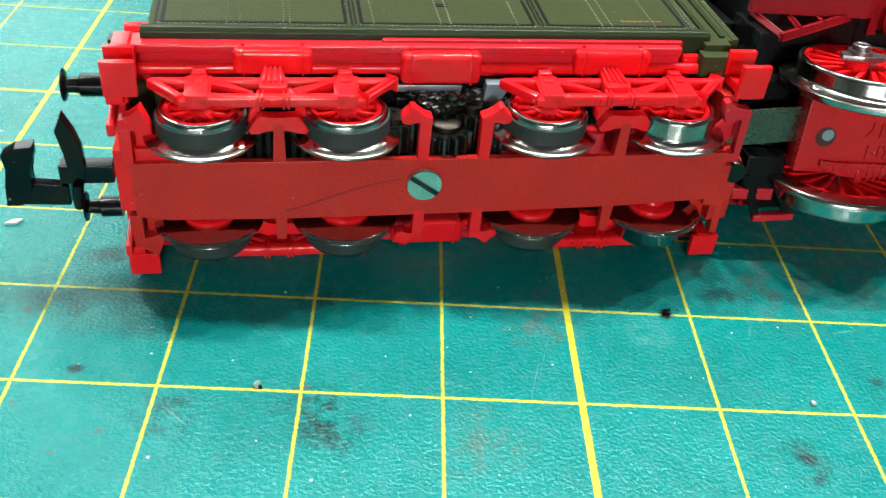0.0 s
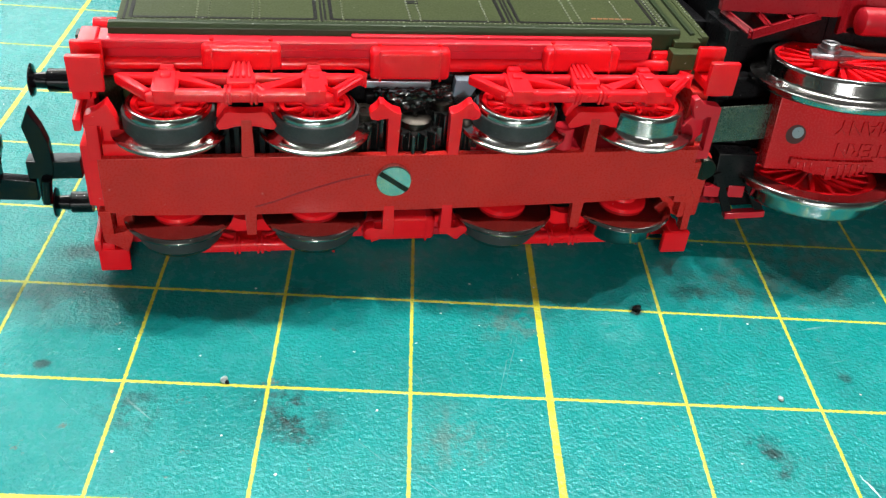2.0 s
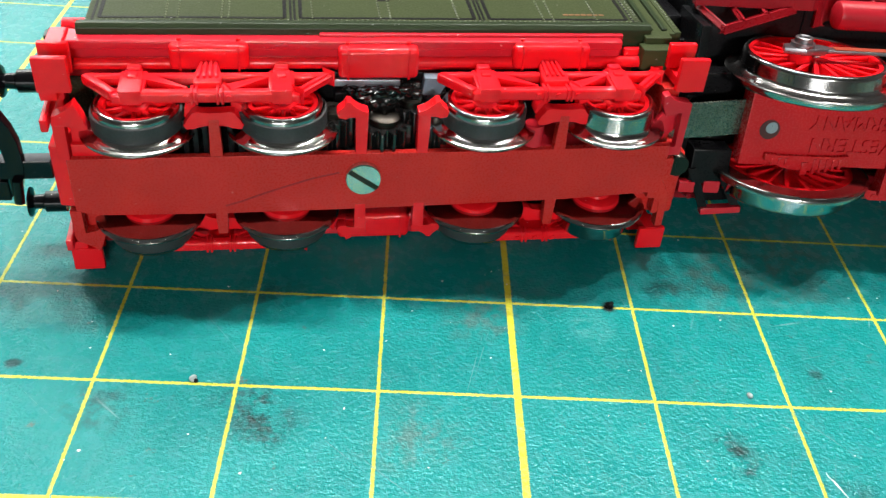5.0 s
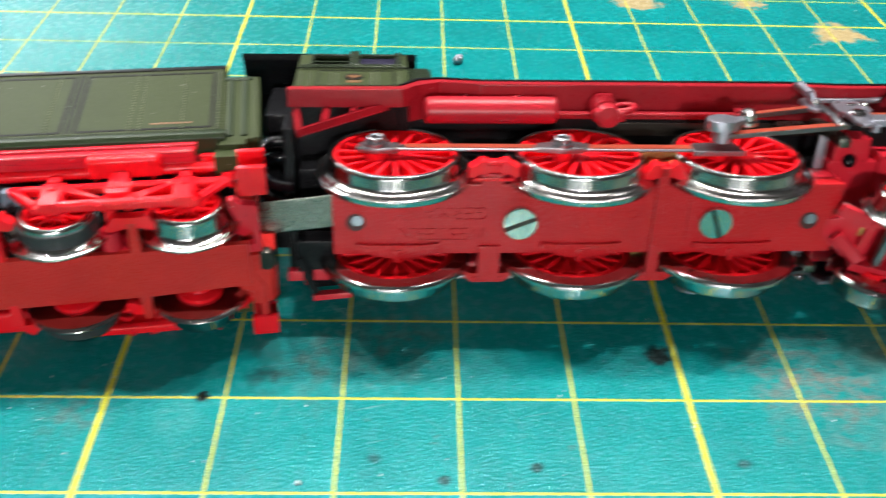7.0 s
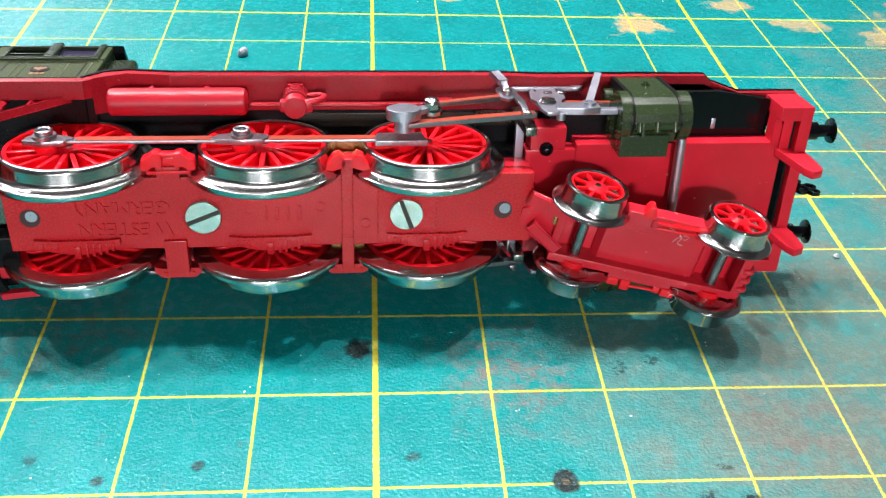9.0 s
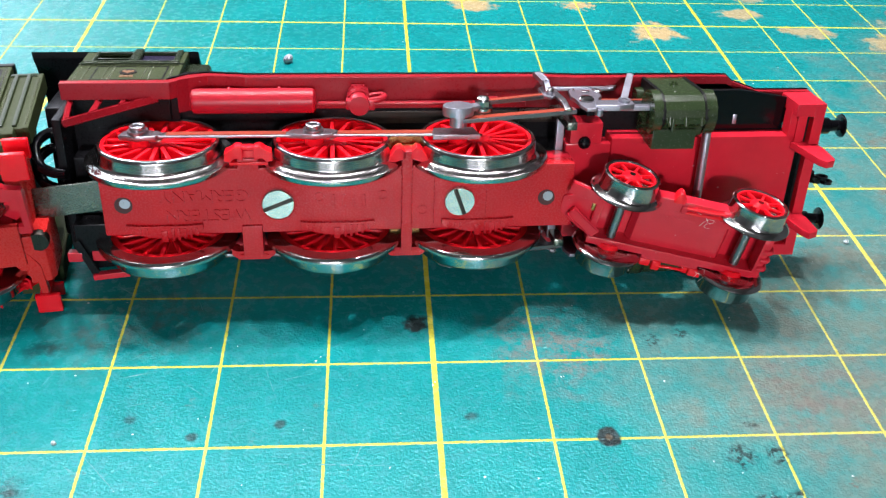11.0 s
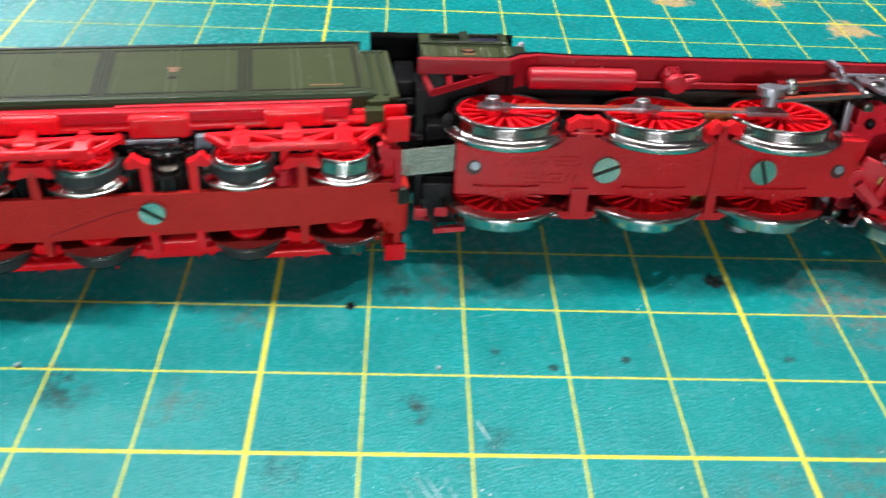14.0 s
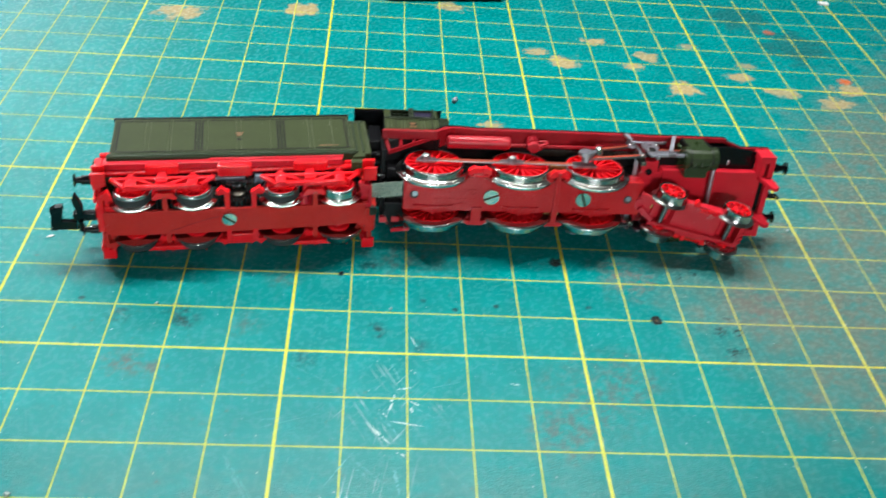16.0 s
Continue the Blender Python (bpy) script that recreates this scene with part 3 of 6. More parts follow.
def build_tender(t):
    # underside
    plate = prism(bmesh.new(), [(-21.3, 1.95), (-21.3, -2.75), (-19.0, -3.05), (-10.6, -3.15), (-2.0, -3.05), (7.0, -2.88), (16.4, -2.62), (24.3, -2.15), (24.3, 2.3), (10.0, 2.05)], 0.0, 0.6, "xz", 0.08)
    kp = part("keeper_plate", plate, RED_SHADED, t, "red plastic keeper plate, darkened for shade")
    seam = bmesh.new()
    pts = [(-10.4, -2.45), (-9.0, -2.0), (-7.4, -1.35), (-5.6, -0.7), (-3.8, -0.1), (-1.8, 0.38)]
    for a, b in zip(pts, pts[1:]):
        bar(seam, (a[0], -0.01, a[1]), (b[0], -0.01, b[1]), 0.15, 0.06, up=(0, 1, 0), bev=0.02)
    part("scratch", seam, RED_BOARD, kp, smooth=False)
    screw_part(t, 0, 0, 1.36, 36)
    part("end_block", prism(bmesh.new(), [(-22.4, 0.35), (-21.2, 0.12), (-21.2, 5.2), (-22.4, 5.2)], -2.3, 2.9, "xy", 0.12), RED, t)
    part("end_block", prism(bmesh.new(), [(24.2, 0.3), (26.0, 0.6), (26.4, 1.4), (26.4, 5.4), (24.2, 5.4)], -4.6, 0.8, "xy", 0.12), RED_SHADED, t)
    part("end_block", prism(bmesh.new(), [(23.6, 2.2), (24.9, 2.1), (25.2, 2.8), (25.2, 6.4), (23.6, 6.4)], 0.82, 6.2, "xy", 0.12), RED_SHADED, t)
    screw_part(t, 25.6, 1.0, 0.95, 80, "end_screw", DARK_STEEL, "blackened screw")
    # cross posts and brake hangers
    for x, kind in ((-10.75, 0), (-0.18, -1), (4.45, 1), (15.2, 0)):
        for s in (1, -1):
            lo = 2.0 if s > 0 else 2.6
            if kind == 0:
                part("cross_post", prism(bmesh.new(), [(x - 0.48, lo * s), (x + 0.48, lo * s), (x + 0.36, 5.1 * s), (x - 0.36, 5.1 * s)], -0.02, 0.8, "xz", 0.06), RED_SHADED, t)
                hang = part("brake_hanger", prism(bmesh.new(), [(x + a, b * s) for a, b in PAIR], *((0.0, 0.9) if s > 0 else (1.3, 2.1)), "xz", 0.07), RED, t)
                for d in (-1, 1):
                    part("brake_shoe", prism(bmesh.new(), [(x + 1.3 * d, 4.9 * s), (x + 2.15 * d, 4.75 * s), (x + 2.05 * d, 5.5 * s), (x + 1.6 * d, 6.2 * s), (x + 1.2 * d, 5.9 * s)], *((0.9, 2.3) if s > 0 else (2.1, 3.0)), "xz", 0.1), RED, hang)
            else:
                part("cross_post", prism(bmesh.new(), [(x - 0.42, lo * s), (x + 0.42, lo * s), (x + 0.5, 5.5 * s), (x - 0.45, 5.5 * s)], -0.02, 0.9, "xz", 0.06), RED, t)
                q = 1.0 if s > 0 else 0.93
                part("brake_hanger", prism(bmesh.new(), [(x - a * kind, b * s * q) for a, b in HOOK], -0.05, 0.95, "xz", 0.07), RED, t)
    for s in (1, -1):
        # hangers at the two ends, each with an opening
        bm = bmesh.new()
        lo = 1.9 if s > 0 else 2.6
        prism(bm, [(-21.8, lo * s), (-20.95, lo * s), (-20.9, 4.75 * s), (-21.75, 4.75 * s)], -0.05, 0.9, "xz", 0.08)
        prism(bm, [(-21.82, 4.7 * s), (-21.7, 5.5 * s), (-21.0, 5.65 * s), (-20.55, 6.05 * s), (-20.1, 6.5 * s), (-19.88, 5.9 * s), (-19.62, 5.2 * s), (-19.48, 4.65 * s), (-20.0, 4.4 * s), (-20.45, 4.65 * s), (-20.9, 4.7 * s)], 0.0, 1.0, "xz", 0.08)
        box(bm, -20.8, -19.6, 0.9, 1.5, *zz(1.9, 4.6, s), 0.08)
        box(bm, -20.9, -17.6, 0.45, 1.2, *zz(1.9, 2.9, s), 0.08)
        # the lower hanger gets the darker red in place of shade
        part("brake_hanger", bm, RED if s > 0 else RED_SHADED, t)
        bm = bmesh.new()
        if s > 0:
            prism(bm, [(23.6, 1.95), (24.9, 1.95), (24.75, 5.1), (24.35, 5.15), (24.2, 4.8), (23.4, 4.75), (23.05, 5.6), (22.95, 6.5), (23.4, 6.65), (23.8, 6.1), (25.1, 6.0), (25.35, 5.8), (25.4, 1.2), (23.6, 1.2)], 0.3, 1.1, "xz", 0.07)
        else:
            prism(bm, [(23.5, -2.2), (24.35, -0.9), (25.35, -2.6), (25.5, -5.9), (24.8, -5.9), (24.75, -3.0), (23.5, -3.0)], 0.3, 1.1, "xz", 0.07)
        prism(bm, [(24.0, 2.0 * s), (25.2, 3.2 * s), (25.2, 5.2 * s), (24.2, 5.0 * s), (22.6, 3.0 * s)], 1.4, 1.9, "xz", 0.08)
        # here too the lower one's shade is put into its red
        part("brake_hanger", bm, RED_DEEP if s > 0 else RED_SHADED, t)
    # wheels
    for i, x in enumerate((-16.2, -5.85, 9.24, 19.6)):
        ws = wheel_set(t, "wheel_set", x, 1.65, 3.1, 4.15, 5.95, 4.05, 3.4, 10, 0.98, i < 3, axle_r=0.5)
        ws.matrix_basis = at(x, 1.65, -0.2)
        for s in (1, -1):
            part("boss", lathe(bmesh.new(), [(0.52, 2.72 * s), (1.05, 2.72 * s), (1.15, 2.95 * s), (1.7, 3.0 * s), (1.95, 3.12 * s), (2.0, 3.5 * s), (0.52, 3.5 * s)], 36), RED, ws, "red stepped inner boss")
    # inner block, motor and gears
    # lower half is coloured red to give the wheel backs red reflections
    part("chassis_block", B(-20.5, 23.5, 0.62, 5.5, -2.3, -0.01, 0.1), RED_DEEP, t, "deep red chassis behind the keeper plate")
    part("chassis_block", B(6.0, 23.5, 0.62, 5.5, 0.0, 1.9, 0.1), RED_DEEP, t, "deep red chassis behind the keeper plate")
    part("chassis_block", B(-20.5, 5.99, 0.62, 5.5, 0.0, 1.6, 0.1), BLACK, t, "black chassis behind the keeper plate")
    for x in (-12.9, -12.2, -11.5, -9.7, -9.0, -8.3):
        part("chassis_fin", B(x - 0.2, x + 0.2, 0.7, 1.6, 1.7, 4.6, 0.08), BLACK, t, "black ribbed chassis side")
    part("spacer", C((13.2, 0.9, 2.2), (13.2, 0.9, 4.0), 0.75, seg=20), RED_DEEP, t, "red spacer post")
    mot = bmesh.new()
    box(mot, -12.5, 20.0, 4.6, 8.0, -6.4, 6.4, 0.2)
    box(mot, -2.0, 6.6, 3.2, 4.8, -5.2, 5.4, 0.2)
    part("motor_block", mot, BLACK, t, "black motor block in shadow")
    part("motor_clip", B(-2.1, 3.0, 3.6, 4.0, 5.7, 6.3, 0.1), STEEL, t, "steel motor clip")
    part("motor_lug", prism(bmesh.new(), [(4.6, 4.6), (5.7, 4.6), (6.5, 6.0), (6.2, 6.6), (4.8, 6.6)], 3.2, 4.2, "xz", 0.1), GREY_BLUE, t, "grey blue motor lug")
    for gx, gy, r, z1, teeth in ((1.75, 2.3, 1.95, 3.5, 14), (3.9, 3.4, 1.5, 4.4, 12), (-2.2, 2.4, 1.5, 4.1, 13), (5.6, 1.9, 1.0, 3.6, 9)):
        pts = []
        for k in range(teeth * 4):
            a = 2 * math.pi * k / (teeth * 4)
            rr = r * (1.1 if k % 4 < 2 else 0.74)
            pts.append((gx + rr * math.cos(a), gy + rr * math.sin(a)))
        bm = prism(bmesh.new(), pts, 1.7, z1, "xy", 0.05)
        g = part("gear", bm, GEAR_BLACK, t, "oily black toothed gear")
        part("gear_hub", lathe(bmesh.new(), [(0.001, z1), (r * 0.62, z1), (r * 0.62, z1 + 0.45), (r * 0.5, z1 + 0.62), (0.22, z1 + 0.62), (0.2, z1 + 0.5), (0.001, z1 + 0.5)], 28, "z", (gx, gy, 0)), DARK_STEEL, g, "worn steel gear hub")
    bm = bmesh.new()
    box(bm, -1.3, 4.5, 2.9, 4.4, 3.2, 5.75, 0)
    bmesh.ops.subdivide_edges(bm, edges=bm.edges[:], cuts=26, use_grid_fill=True)
    for v in bm.verts:
        q = Vector((0.4 * v.co.x, v.co.y, v.co.z))
        v.co += 0.34 * noise.noise(q * 1.1) * Vector((0, -1, 0.6)) + 0.22 * noise.noise_vector(v.co * 4.5)
    part("winding", bm, GEAR_BLACK, t, "black lacquered motor winding")
    # side frames
    for s in (1, -1):
        bm = bmesh.new()
        box(bm, -21.8, 20.4, 4.5, 6.6, *zz(8.3, 8.98, s), 0.14, seg=3)
        box(bm, -21.8, 20.4, 4.78, 6.6, *zz(7.5, 8.4, s), 0.1)
        box(bm, -21.8, 22.0, 5.6, 7.0, *zz(5.6, 8.0, s), 0.15)
        part("solebar", bm, RED_DEEP, t, "deep red stepped solebar")
        part("solebar_ledge", B(-3.0, 20.6, 5.2, 6.3, *zz(8.6, 9.2, s), 0.1), RED_DEEP, t)
        part("solebar_panel", B(-2.0, 21.4, 5.0, 5.7, *zz(6.0, 7.4, s), 0.3, seg=3), RED, t)
        part("brake_pipe", C((-20.5, 4.55, 7.2 * s), (24.5, 4.75, 7.2 * s), 0.45, seg=18), RED, t)
        for c0 in (-11.05, 14.4):
            h = 5.18
            bm = bmesh.new()
            box(bm, c0 - 8.5, c0 + 8.9, 2.45, 3.2, *zz(6.45, 7.25, s), 0.24, seg=3)
            box(bm, c0 - h, c0 + h, -0.02, 0.78, *zz(6.4, 7.3, s), 0.26, seg=3)
            for d in (-1, 1):
                bar(bm, (c0 + 8.6 * d, 2.95, 6.9 * s), (c0 + (h + 1.1) * d, 0.35, 6.9 * s), 0.8, 0.7, bev=0.22)
                box(bm, *sorted((c0 + (h + 0.6) * d, c0 + (h + 1.3) * d)), -0.04, 0.9, *zz(6.4, 7.1, s), 0.16, seg=3)
                bar(bm, (c0 + (h - 0.5) * d, 2.75, 6.9 * s), (c0 + 1.4 * d, 0.75, 6.95 * s), 0.7, 0.6, bev=0.2)
            fr = part("bogie_frame", bm, RED, t, "bright red trussed bogie side frame")
            if s < 0:
                fr.matrix_basis = at(0, 0, 0.45) @ fr.matrix_basis
            for d in (-1, 1):
                bm = bmesh.new()
                xx = c0 + h * d
                prism(bm, [(xx - 0.62, 3.5), (xx + 0.62, 3.5), (xx + 0.6, 2.0), (xx + 0.78, 1.6), (xx + 0.78, -0.02), (xx - 0.78, -0.02), (xx - 0.78, 1.6), (xx - 0.6, 2.0)], *zz(6.3, 7.42, s), "xy", 0.12)
                for e in (-1, 1):
                    box(bm, *sorted((xx + 0.62 * e, xx + 0.92 * e)), 0.4, 3.35, *zz(6.5, 7.25, s), 0.1)
                box(bm, xx - 0.5, xx + 0.5, 3.0, 3.7, *zz(6.7, 7.6, s), 0.14, seg=3)
                part("axle_box", bm, RED, fr)
                part("oil_lid", B(xx - 0.36, xx + 0.36, 1.9, 2.6, *zz(7.2, 7.58, s), 0.12, seg=3), RED, fr)
            bm = bmesh.new()
            prism(bm, [(c0 - 0.72, 4.0), (c0 + 0.72, 4.0), (c0 + 1.0, 1.7), (c0 + 1.0, 0.9), (c0 - 1.0, 0.9), (c0 - 1.0, 1.7)], *zz(6.6, 7.62, s), "xy", 0.2)
            part("bolster_spring", bm, RED, fr)
            for dx in (-0.62, -0.2, 0.22, 0.64):
                part("spring_rib", prism(bmesh.new(), [(c0 + dx * 0.8 - 0.12, 3.85), (c0 + dx * 0.8 + 0.12, 3.85), (c0 + dx + 0.13, 1.5), (c0 + dx - 0.13, 1.5)], *zz(7.5, 7.82, s), "xy", 0.08), RED, fr)
            for dx in (-1.05, -0.72, 0.72, 1.05):
                part("strap", B(c0 + dx - 0.1, c0 + dx + 0.1, -0.1, 1.0, *zz(6.35, 7.37, s), 0.06), RED, fr)
            for dx in (-1.5, 0.0, 1.5):
                part("frame_bolt", C((c0 + dx, -0.14, 6.9 * s), (c0 + dx, 0.1, 6.9 * s), 0.2, seg=10), RED, fr)
        for x0, x1, y0, z0, z1 in ((-13.85, -8.15, 3.75, 6.95, 8.9), (-1.7, 4.35, 3.5, 6.35, 8.75), (11.65, 17.7, 3.75, 6.95, 8.9)):
            bm = bmesh.new()
            box(bm, x0, x1, y0, y0 + 2.0, *zz(z0, z1, s), 0.4, seg=4)
            for xx in (x0 + 0.75, x1 - 0.75):
                cyl(bm, (xx, y0 + 1.0, z1 * s - 0.1 * s), (xx, y0 + 1.0, (z1 + 0.22) * s), 0.17, seg=10)
                box(bm, xx - 0.09, xx + 0.09, y0 - 0.04, y0 + 1.2, *zz(z0 - 0.02, z1 + 0.04, s), 0.03)
            part("tool_box", bm, RED, t, "glossy red tool box on the solebar")
        # end steps
        for x0, x1, y0, z0, z1 in ((23.9, 26.1, 3.4, 7.3, 9.3), (23.9, 26.2, 0.8, 6.6, 9.3), (-22.6, -20.5, 3.4, 7.0, 9.35), (-22.5, -20.2, 0.8, 6.85, 9.5)):
            part("step", B(x0, x1, y0, y0 + 0.55, *zz(z0, z1 if s > 0 else z1 - 0.6, s), 0.1), RED, t, "red footstep")
        bm = bmesh.new()
        prism(bm, [(24.0, 5.6), (25.2, 5.6), (25.4, 0.9), (24.4, 0.9)], *zz(6.5, 7.3, s), "xy", 0.1)
        bar(bm, (22.6, 3.0, 6.85 * s), (24.7, 5.2, 6.85 * s), 0.8, 0.6)
        box(bm, 20.8, 24.6, 4.9, 5.5, *zz(7.4, 8.2, s), 0.15)
        part("step_hanger", bm, RED, t)
        part("step_hanger", B(-22.4, -21.2, 0.9, 6.6, *zz(6.2, 7.0, s), 0.1), RED, t)
        part("step_hanger", B(-22.2, -20.9, 3.9, 6.4, *zz(7.0, 9.2, s), 0.15), RED, t)
        bm = bmesh.new()
        bar(bm, (-22.2, 3.6, 5.3 * s), (-22.05, -0.85, 5.2 * s), 0.5, 0.95, up=(0, 0, 1), bev=0.1)
        box(bm, -22.6, -21.3, 3.2, 4.4, *zz(5.0, 6.9, s), 0.12)
        part("guard_iron", bm, RED, t)
        buffer(t, -23.2, 5.3, 5.4 * s, 2.9, -1)
    bm = bmesh.new()
    box(bm, -22.75, -21.6, 3.9, 7.6, -7.7, 7.7, 0.15)
    part("buffer_beam", bm, RED, t, "red buffer beam")
    # hook-and-loop coupling
    cp = empty("coupling", at(0, 0, 0), t)
    cp["label"] = "black plastic hook coupling"
    part("stem", B(-26.6, -22.8, 1.6, 2.9, -0.75, 0.75, 0.1), BLACK_GLOSS, cp)
    bm = bmesh.new()
    prism(bm, [(-25.75, 5.1), (-25.1, 3.6), (-24.75, 2.4), (-24.7, 0.2), (-24.95, -0.8), (-25.5, -2.8), (-26.0, -2.7), (-25.9, -1.4), (-25.75, 0.4), (-26.0, 1.8), (-26.35, 3.7)], 1.5, 2.4, "xz", 0.1)
    part("upright", bm, BLACK_GLOSS, cp)
    bm = bmesh.new()
    prism(bm, [(-30.6, -2.4), (-26.1, -2.6), (-26.1, -0.9), (-28.5, -0.6)], 1.5, 2.4, "xz", 0.1)
    cyl(bm, (-25.5, 1.3, -2.6), (-25.3, 1.3, -0.6), 0.38, seg=14)
    part("loop_bar", bm, BLACK_GLOSS, cp)
    bm = bmesh.new()
    prism(bm, [(-30.2, 2.0), (-29.2, 2.6), (-27.9, 2.75), (-28.0, 1.7), (-28.5, 0.5), (-28.4, -0.7), (-29.4, -2.3), (-30.5, -2.3), (-30.3, -0.6), (-29.9, 0.9)], 1.1, 2.3, "xz", 0.1)
    part("hook", bm, BLACK_GLOSS, cp)
    # body
    bm = bmesh.new()
    prism(bm, [(6.4, -9.2), (19.2, -9.2), (19.7, -8.5), (19.7, 8.5), (19.2, 9.2), (6.4, 9.2)], -20.0, 22.6, "yz", 0.15)
    body = part("tank_body", bm, GREEN, t, "olive green riveted tank body")
    bm = bmesh.new()
    for s in (1, -1):
        prism(bm, [(5.6, 7.0 * s), (5.6, 9.45 * s), (5.9, 9.75 * s), (6.3, 9.75 * s), (7.35, 9.3 * s), (7.35, 9.0 * s), (6.4, 7.0 * s)], -20.3, 23.0, "yz", 0.08)
    part("tank_rim", bm, GREEN_RIM, body, "olive green bevelled rim")
    part("roof_rim", B(-20.2, 22.8, 18.9, 19.5, -9.32, 9.32, 0.1), BLACK, body, "black roof edge")
    for x0, x1, m in ((0.9, 3.1, RED), (3.6, 4.8, RED_DEEP)):
        part("tank_bracket", B(x0, x1, 5.0, 5.75, 7.4, 9.0, 0.15), m, body, "red bracket under the tank")
    bm = bmesh.new()
    for s in (1, -1):
        box(bm, 22.5, 25.4, 6.2, 17.5, *zz(7.6, 8.9, s), 0.12)
        box(bm, 25.2, 25.8, 6.2, 17.5, *zz(7.2, 9.0, s), 0.12)
        box(bm, 22.4, 24.6, 5.0, 6.3, *zz(6.4, 9.1, s), 0.12)
        box(bm, 22.0, 24.4, 3.9, 5.2, *zz(6.8, 8.6, s), 0.12)
    wing = part("front_wing", bm, GREEN, body, "green front wing plates")
    for s in (1, -1):
        for x in (23.3, 24.5):
            part("moulding", B(x - 0.22, x + 0.22, 6.6, 17.3, *zz(8.8, 9.12, s), 0.1), GREEN_RIM, wing)
        part("moulding", B(22.6, 25.3, 16.9, 17.6, *zz(8.4, 9.05, s), 0.2, seg=3), GREEN_RIM, wing)
        bm = bmesh.new()
        for k in range(20):
            bmesh.ops.create_icosphere(bm, subdivisions=1, radius=0.1, matrix=Matrix.Translation((22.85, 7.0 + 0.5 * k, 8.92 * s)))
            bmesh.ops.create_icosphere(bm, subdivisions=1, radius=0.1, matrix=Matrix.Translation((25.5, 7.0 + 0.5 * k, 9.02 * s)))
        part("rivet", bm, GREEN_GLINT, wing)["kind"] = "stuff"
    part("front_wall", B(22.4, 23.4, 6.3, 19.0, -7.7, 7.7, 0.1), BLACK, body)
    coal = bmesh.new()
    box(coal, -12.0, 22.0, 19.6, 20.4, -6.5, 6.5, 0.3)
    part("coal_bunker", coal, BLACK, body)
    part("tail_lamp", C((-21.6, 7.9, 8.3), (-19.8, 7.9, 8.3), 0.8, seg=20), RED, t, "red tail lamp")
    part("tail_lamp", C((-21.8, 7.2, -6.5), (-20.2, 7.2, -6.5), 0.7, seg=20), RED, t, "red tail lamp")
    part("rear_bracket", B(-22.6, -20.0, 5.7, 6.8, -8.8, 8.8, 0.1), GREEN_EDGE, t)
    for s in (1, -1):
        z = 9.2 * s
        for x0, x1 in ((-19.0, -5.5), (-4.3, 9.2), (10.4, 21.7)):
            for a, b in (((x0, 8.0), (x1, 8.0)), ((x0, 18.2), (x1, 18.2)), ((x0, 8.0), (x0, 18.2)), ((x1, 8.0), (x1, 18.2))):
                part("lining", bar(bmesh.new(), (a[0], a[1], z), (b[0], b[1], z), 0.28, 0.06, up=(0, 0, 1), bev=0), LINE_BLACK, body, smooth=False)
            for a, b in (((x0 - 0.45, 7.6), (x0 - 0.45, 18.6)), ((x1 + 0.45, 7.6), (x1 + 0.45, 18.6))):
                part("lining", bar(bmesh.new(), (a[0], a[1], z), (b[0], b[1], z), 0.18, 0.05, up=(0, 0, 1), bev=0), LINE_BLACK, body, smooth=False)
        bm = bmesh.new()
        def rivet(x, y):
            bmesh.ops.create_icosphere(bm, subdivisions=1, radius=0.11, matrix=Matrix.Translation((x, y, z)))
        for k in range(106):
            rivet(-19.6 + 0.4 * k, 7.6)
        for xv in (-14.3, -13.4, -10.2, -9.7, -3.4, 1.8, 2.6, 7.9, 14.8, 15.6, 19.2, 22.2):
            for k in range(22):
                rivet(xv, 8.0 + 0.48 * k)
        part("rivet", bm, GREEN_GLINT, body, "rows of small rivets")["kind"] = "stuff"
        bm = bmesh.new()
        cyl(bm, (2.3, 13.2, z - 0.03 * s), (2.3, 13.2, z + 0.03 * s), 0.55, seg=20)
        box(bm, 1.55, 3.05, 13.55, 13.85, *zz(9.18, 9.235, s), 0)
        cr = part("crest", bm, GOLD, body, "small gold crest", smooth=False)
        part("crest_bar", B(1.8, 2.8, 11.2, 11.7, *zz(9.18, 9.235, s), 0), LINE_BLACK, cr, smooth=False)
        bm = bmesh.new()
        for k in range(7):
            box(bm, 16.6 + 0.5 * k, 17.0 + 0.5 * k, 8.75, 9.0, *zz(9.18, 9.23, s), 0)
        part("works_lettering", bm, GOLD, body, "row of tiny gold marks", smooth=False)


build_tender(tender)


# ---- the locomotive, in the same kind of axes ----
loco = tagged(empty("steam_locomotive", at(35.3, 30.6, 11.3, -8.5, 0.4, 2.2)), "red and black model steam locomotive lying on its side", "model locomotive")


def rod_part(parent, name, p0, p1, w, h, label, off):
    """A fluted rod: steel bar with a painted recess and round eyes at its ends."""
    bm = bmesh.new()
    bar(bm, p0, p1, w, h, up=(0, 0, 1), bev=0.06)
    rod = part(name, bm, ROD_END, parent, label, off=off)
    p0, p1 = Vector(p0), Vector(p1)
    d = (p1 - p0) * 0.02
    bm = bmesh.new()
    up = Vector((0, 0, h * 0.5 * (1 if p0.z > 0 else -1)))
    bar(bm, p0 + d + up, p1 - d + up, w * 0.88, 0.06, up=(0, 0, 1), bev=0)
    part("flute", bm, COPPER, rod, "orange-red painted flute", smooth=False, off=off)
    return rod


